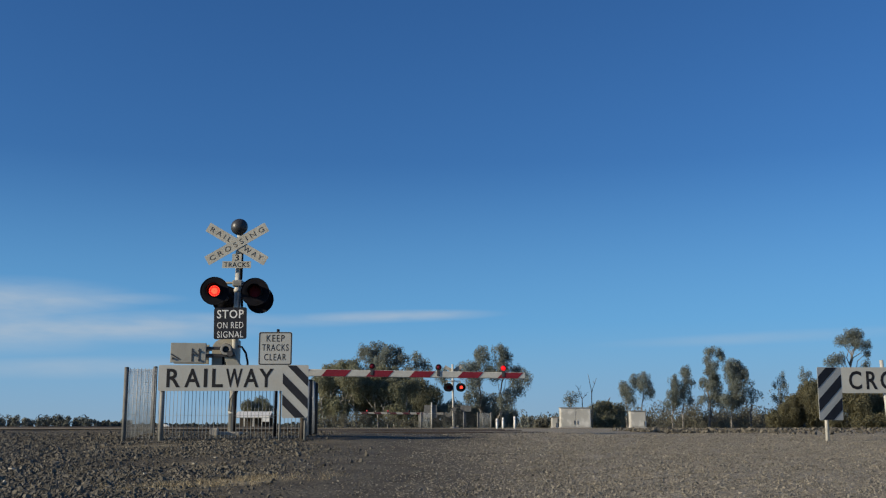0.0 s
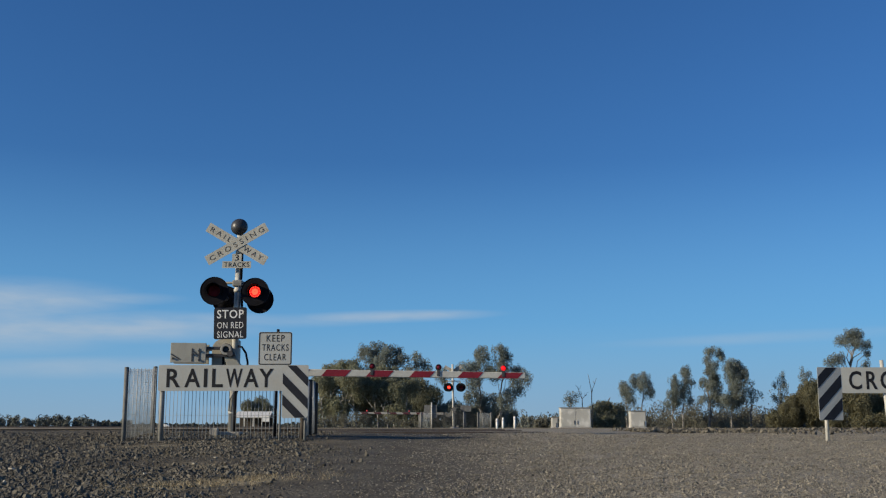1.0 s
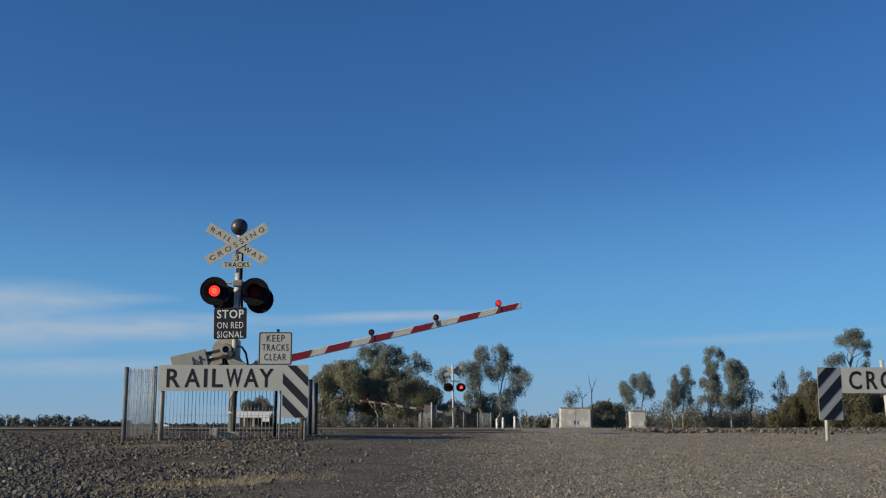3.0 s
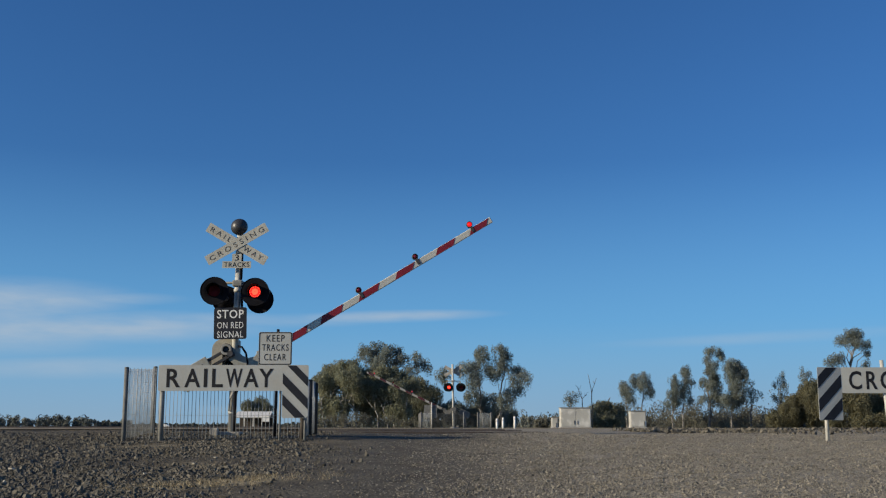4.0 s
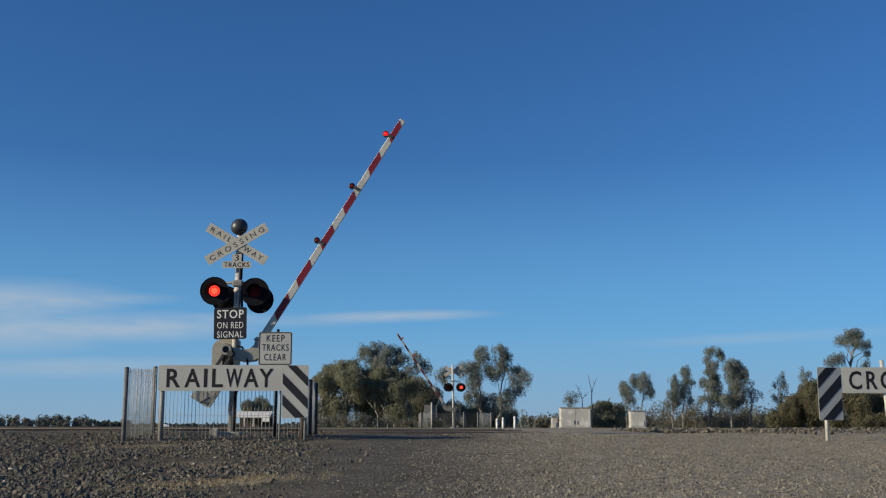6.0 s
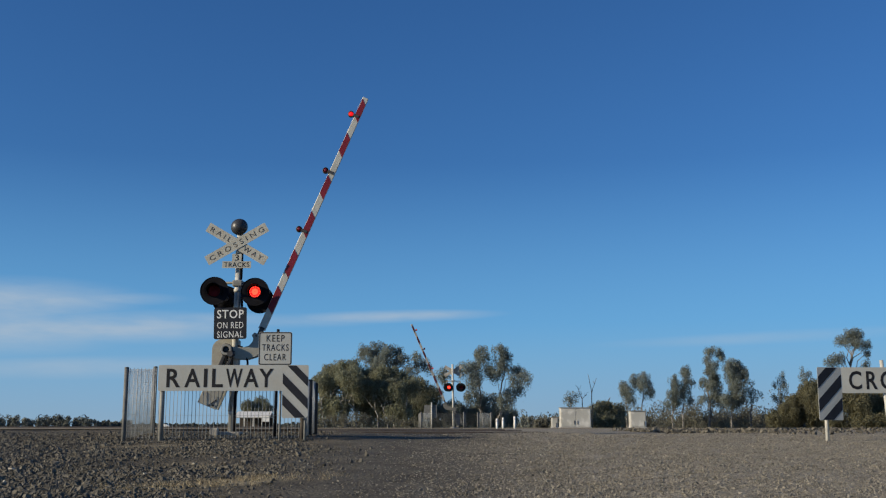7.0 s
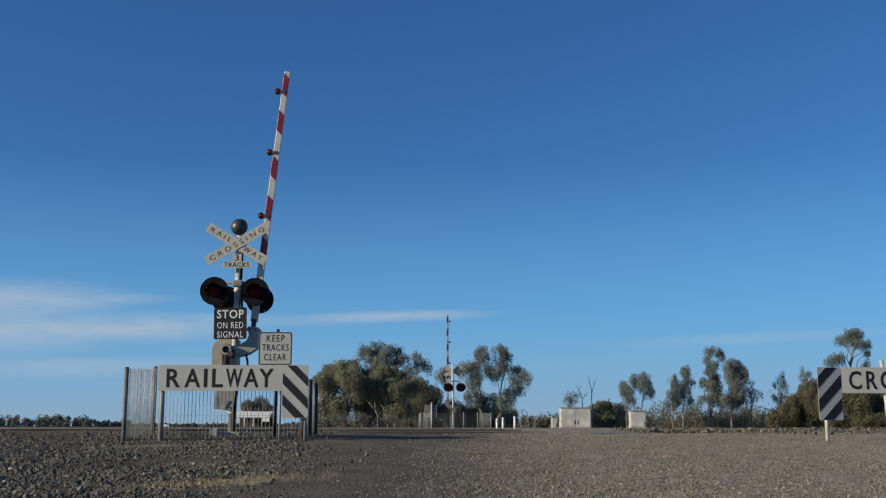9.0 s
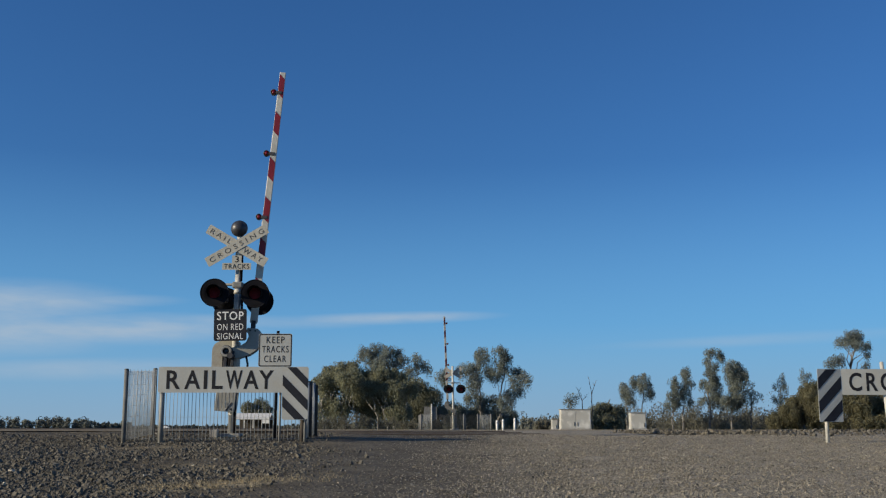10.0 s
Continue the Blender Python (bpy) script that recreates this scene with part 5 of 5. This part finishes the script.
THIN = dict(density=2.8, radius=(0.18, 0.36), per=80)
tree("gum_tree", 13.91, 118.0, [(-0.3, 3.3, 0.5, 0.6), (0.4, 3.5, 0.4, 0.4), (0.1, 2.7, 0.6, 0.5)], LEAF_GREY, "small thin gum behind the white cabinets", 5, **THIN)
tree("shrub", 18.21, 120.0, [(-0.9, 1.7, 1.0, 0.95), (0.1, 1.9, 1.1, 0.9), (1.2, 1.6, 0.8, 0.9), (0.0, 0.9, 1.9, 0.7)], LEAF_DARK, "rounded dark green shrub beside the cabinets", 6, (-0.4, 0.4), **BUSH)
tree("gum_tree", 22.33, 125.0, [(-1.1, 3.9, 0.9, 0.9), (-1.3, 4.7, 0.6, 0.55), (0.1, 5.3, 0.65, 0.8), (1.0, 4.8, 0.85, 0.9), (0.8, 5.8, 0.6, 0.5), (1.6, 4.0, 0.55, 0.55), (-0.8, 3.0, 0.8, 0.4)], LEAF_GREY, "grey-green gum with an open crown on two stems", 7, (-1.1, 0.55))
tree("gum_tree", 27.11, 125.0, [(-0.4, 5.1, 0.65, 0.85), (-0.6, 3.9, 0.75, 0.75), (-0.3, 3.0, 0.65, 0.65), (0.9, 6.2, 0.8, 0.8), (1.1, 5.1, 0.85, 0.75), (0.8, 3.9, 0.75, 0.85), (1.5, 3.1, 0.4, 0.55), (0.2, 2.8, 0.5, 0.4), (-1.0, 2.7, 0.4, 0.4)], LEAF_GREY, "slender grey-green gum with wispy crown on two stems", 8, (-0.55, 0.55))
tree("gum_tree", 31.44, 128.0, [(0.6, 8.8, 0.95, 0.65), (1.6, 8.4, 0.6, 0.6), (0.0, 8.0, 0.5, 0.5), (0.5, 7.4, 0.65, 0.5), (0.0, 6.4, 0.65, 0.65), (-0.1, 5.2, 0.65, 0.65), (0.8, 5.7, 0.8, 0.9), (0.7, 4.5, 1.0, 1.0), (-0.4, 3.4, 0.6, 0.55), (0.9, 3.1, 1.0, 0.9)], LEAF_GREY, "tall grey-green gum with layered drooping crown", 9)
tree("gum_tree", 33.57, 126.0, [(0.4, 7.2, 0.85, 0.7), (-0.3, 6.5, 0.8, 0.8), (0.9, 6.6, 0.9, 0.85), (1.4, 5.8, 0.5, 1.0), (0.3, 5.6, 0.9, 0.9), (0.5, 4.4, 0.9, 1.0), (1.0, 3.3, 0.8, 1.0), (0.0, 3.1, 0.9, 0.9), (-0.8, 3.3, 0.65, 0.8)], LEAF_GREY, "dense dark green gum with drooping crown", 10, density=4.4)
tree("gum_tree", 36.9, 130.0, [(0.3, 5.2, 0.5, 0.55), (0.1, 4.3, 0.7, 0.55), (0.7, 3.9, 0.7, 0.55), (0.1, 3.3, 0.6, 0.5)], LEAF_GREY, "small wispy gum among taller ones", 11, **THIN)
tree("gum_tree", 40.51, 130.0, [(0.4, 5.9, 0.5, 0.7), (0.0, 4.8, 0.6, 0.7), (0.7, 4.9, 0.5, 0.7), (-0.3, 3.5, 0.6, 0.7), (0.4, 3.6, 0.5, 0.55)], LEAF_GREY, "thin grey gum with narrow crown", 12, **THIN)
tree("gum_tree", 43.45, 130.0, [(0.5, 6.7, 0.6, 0.55), (0.1, 5.9, 0.55, 0.5), (0.8, 6.2, 0.45, 0.4), (0.3, 5.4, 0.35, 0.35)], LEAF_GREY, "pale thin gum above the shrubs", 13, **THIN)
tree("shrub", 40.03, 122.0, [(-2.5, 0.9, 1.05, 0.85), (-1.2, 1.7, 1.15, 1.1), (0.1, 2.5, 1.2, 1.3), (1.7, 3.6, 1.2, 1.5), (2.6, 4.5, 0.8, 0.9), (1.6, 1.7, 1.3, 1.5), (-0.4, 0.9, 1.3, 0.85)], LEAF_THICKET, "olive-green shrubs in a dense thicket", 14, (-1.0, 1.2), **BUSH)
tree("shrub", 44.46, 118.0, [(-2.3, 2.5, 1.25, 1.6), (-0.9, 2.7, 1.25, 1.6), (0.5, 2.5, 1.25, 1.6), (2.0, 2.5, 1.25, 1.5), (3.2, 2.3, 1.25, 1.4), (4.6, 2.3, 1.25, 1.4), (-1.6, 0.7, 1.25, 0.8), (0.8, 0.7, 1.45, 0.8), (2.9, 0.7, 1.25, 0.8)], LEAF_THICKET, "tall olive-green thicket behind the road sign", 15, (-1.5, 0.5, 2.8), **BUSH)
tree("gum_tree", 44.91, 120.0, [(0.9, 10.3, 1.0, 0.7), (-0.2, 9.7, 0.75, 0.5), (1.8, 9.7, 0.85, 0.6), (2.4, 9.0, 0.6, 0.45), (0.7, 9.3, 0.9, 0.4), (2.1, 10.4, 0.5, 0.4), (2.5, 8.3, 0.3, 0.3), (-1.1, 7.5, 0.85, 0.6), (-2.0, 7.2, 0.5, 0.4), (-0.6, 7.8, 0.4, 0.4), (2.7, 7.1, 0.5, 0.3)], LEAF_GREY, "tall gum with flat spreading crown", 16)
tree("gum_tree", -29.55, 170.0, [(-1.08, 3.28, 0.99, 0.81), (0.63, 3.55, 1.26, 0.99), (1.98, 2.92, 0.81, 0.72), (0.00, 2.38, 1.62, 0.72)], LEAF_DARK, "rounded dark tree behind the farm shed", 17, **BUSH)
tree("shrub", 1.9, 115.0, [(-2.6, 1.3, 1.3, 1.2), (-0.9, 1.5, 1.2, 1.1), (0.6, 1.2, 1.2, 1.0), (2.2, 1.4, 1.2, 1.1), (3.6, 1.1, 1.1, 0.9), (5.0, 1.2, 1.0, 0.9)], LEAF_GREY, "grey-green undergrowth behind the far crossing", 18, (-1.5, 1.0, 3.5), **BUSH)
for k, (sx, sy, high, wide_by) in enumerate(((-11.0, 100.5, 1.0, 1.5), (-8.4, 100.0, 1.25, 1.7), (-5.4, 100.5, 0.95, 1.6), (-3.0, 103.0, 0.8, 1.3))):
    tree("shrub", sx, sy, [(-0.5 * wide_by, 0.45 * high, 0.6 * wide_by, 0.5 * high), (0.4 * wide_by, 0.6 * high, 0.55 * wide_by, 0.55 * high)], LEAF_SCRUB, "low brownish scrub at the foot of the bushy gum", 60 + k, radius=(0.15, 0.32), per=70, leaf=0.13, density=5)


def motions():
    """What moves: the two booms and the turning lamp faces."""
    for ob, rows in KEYED:
        walk(ob, rows)


motions()
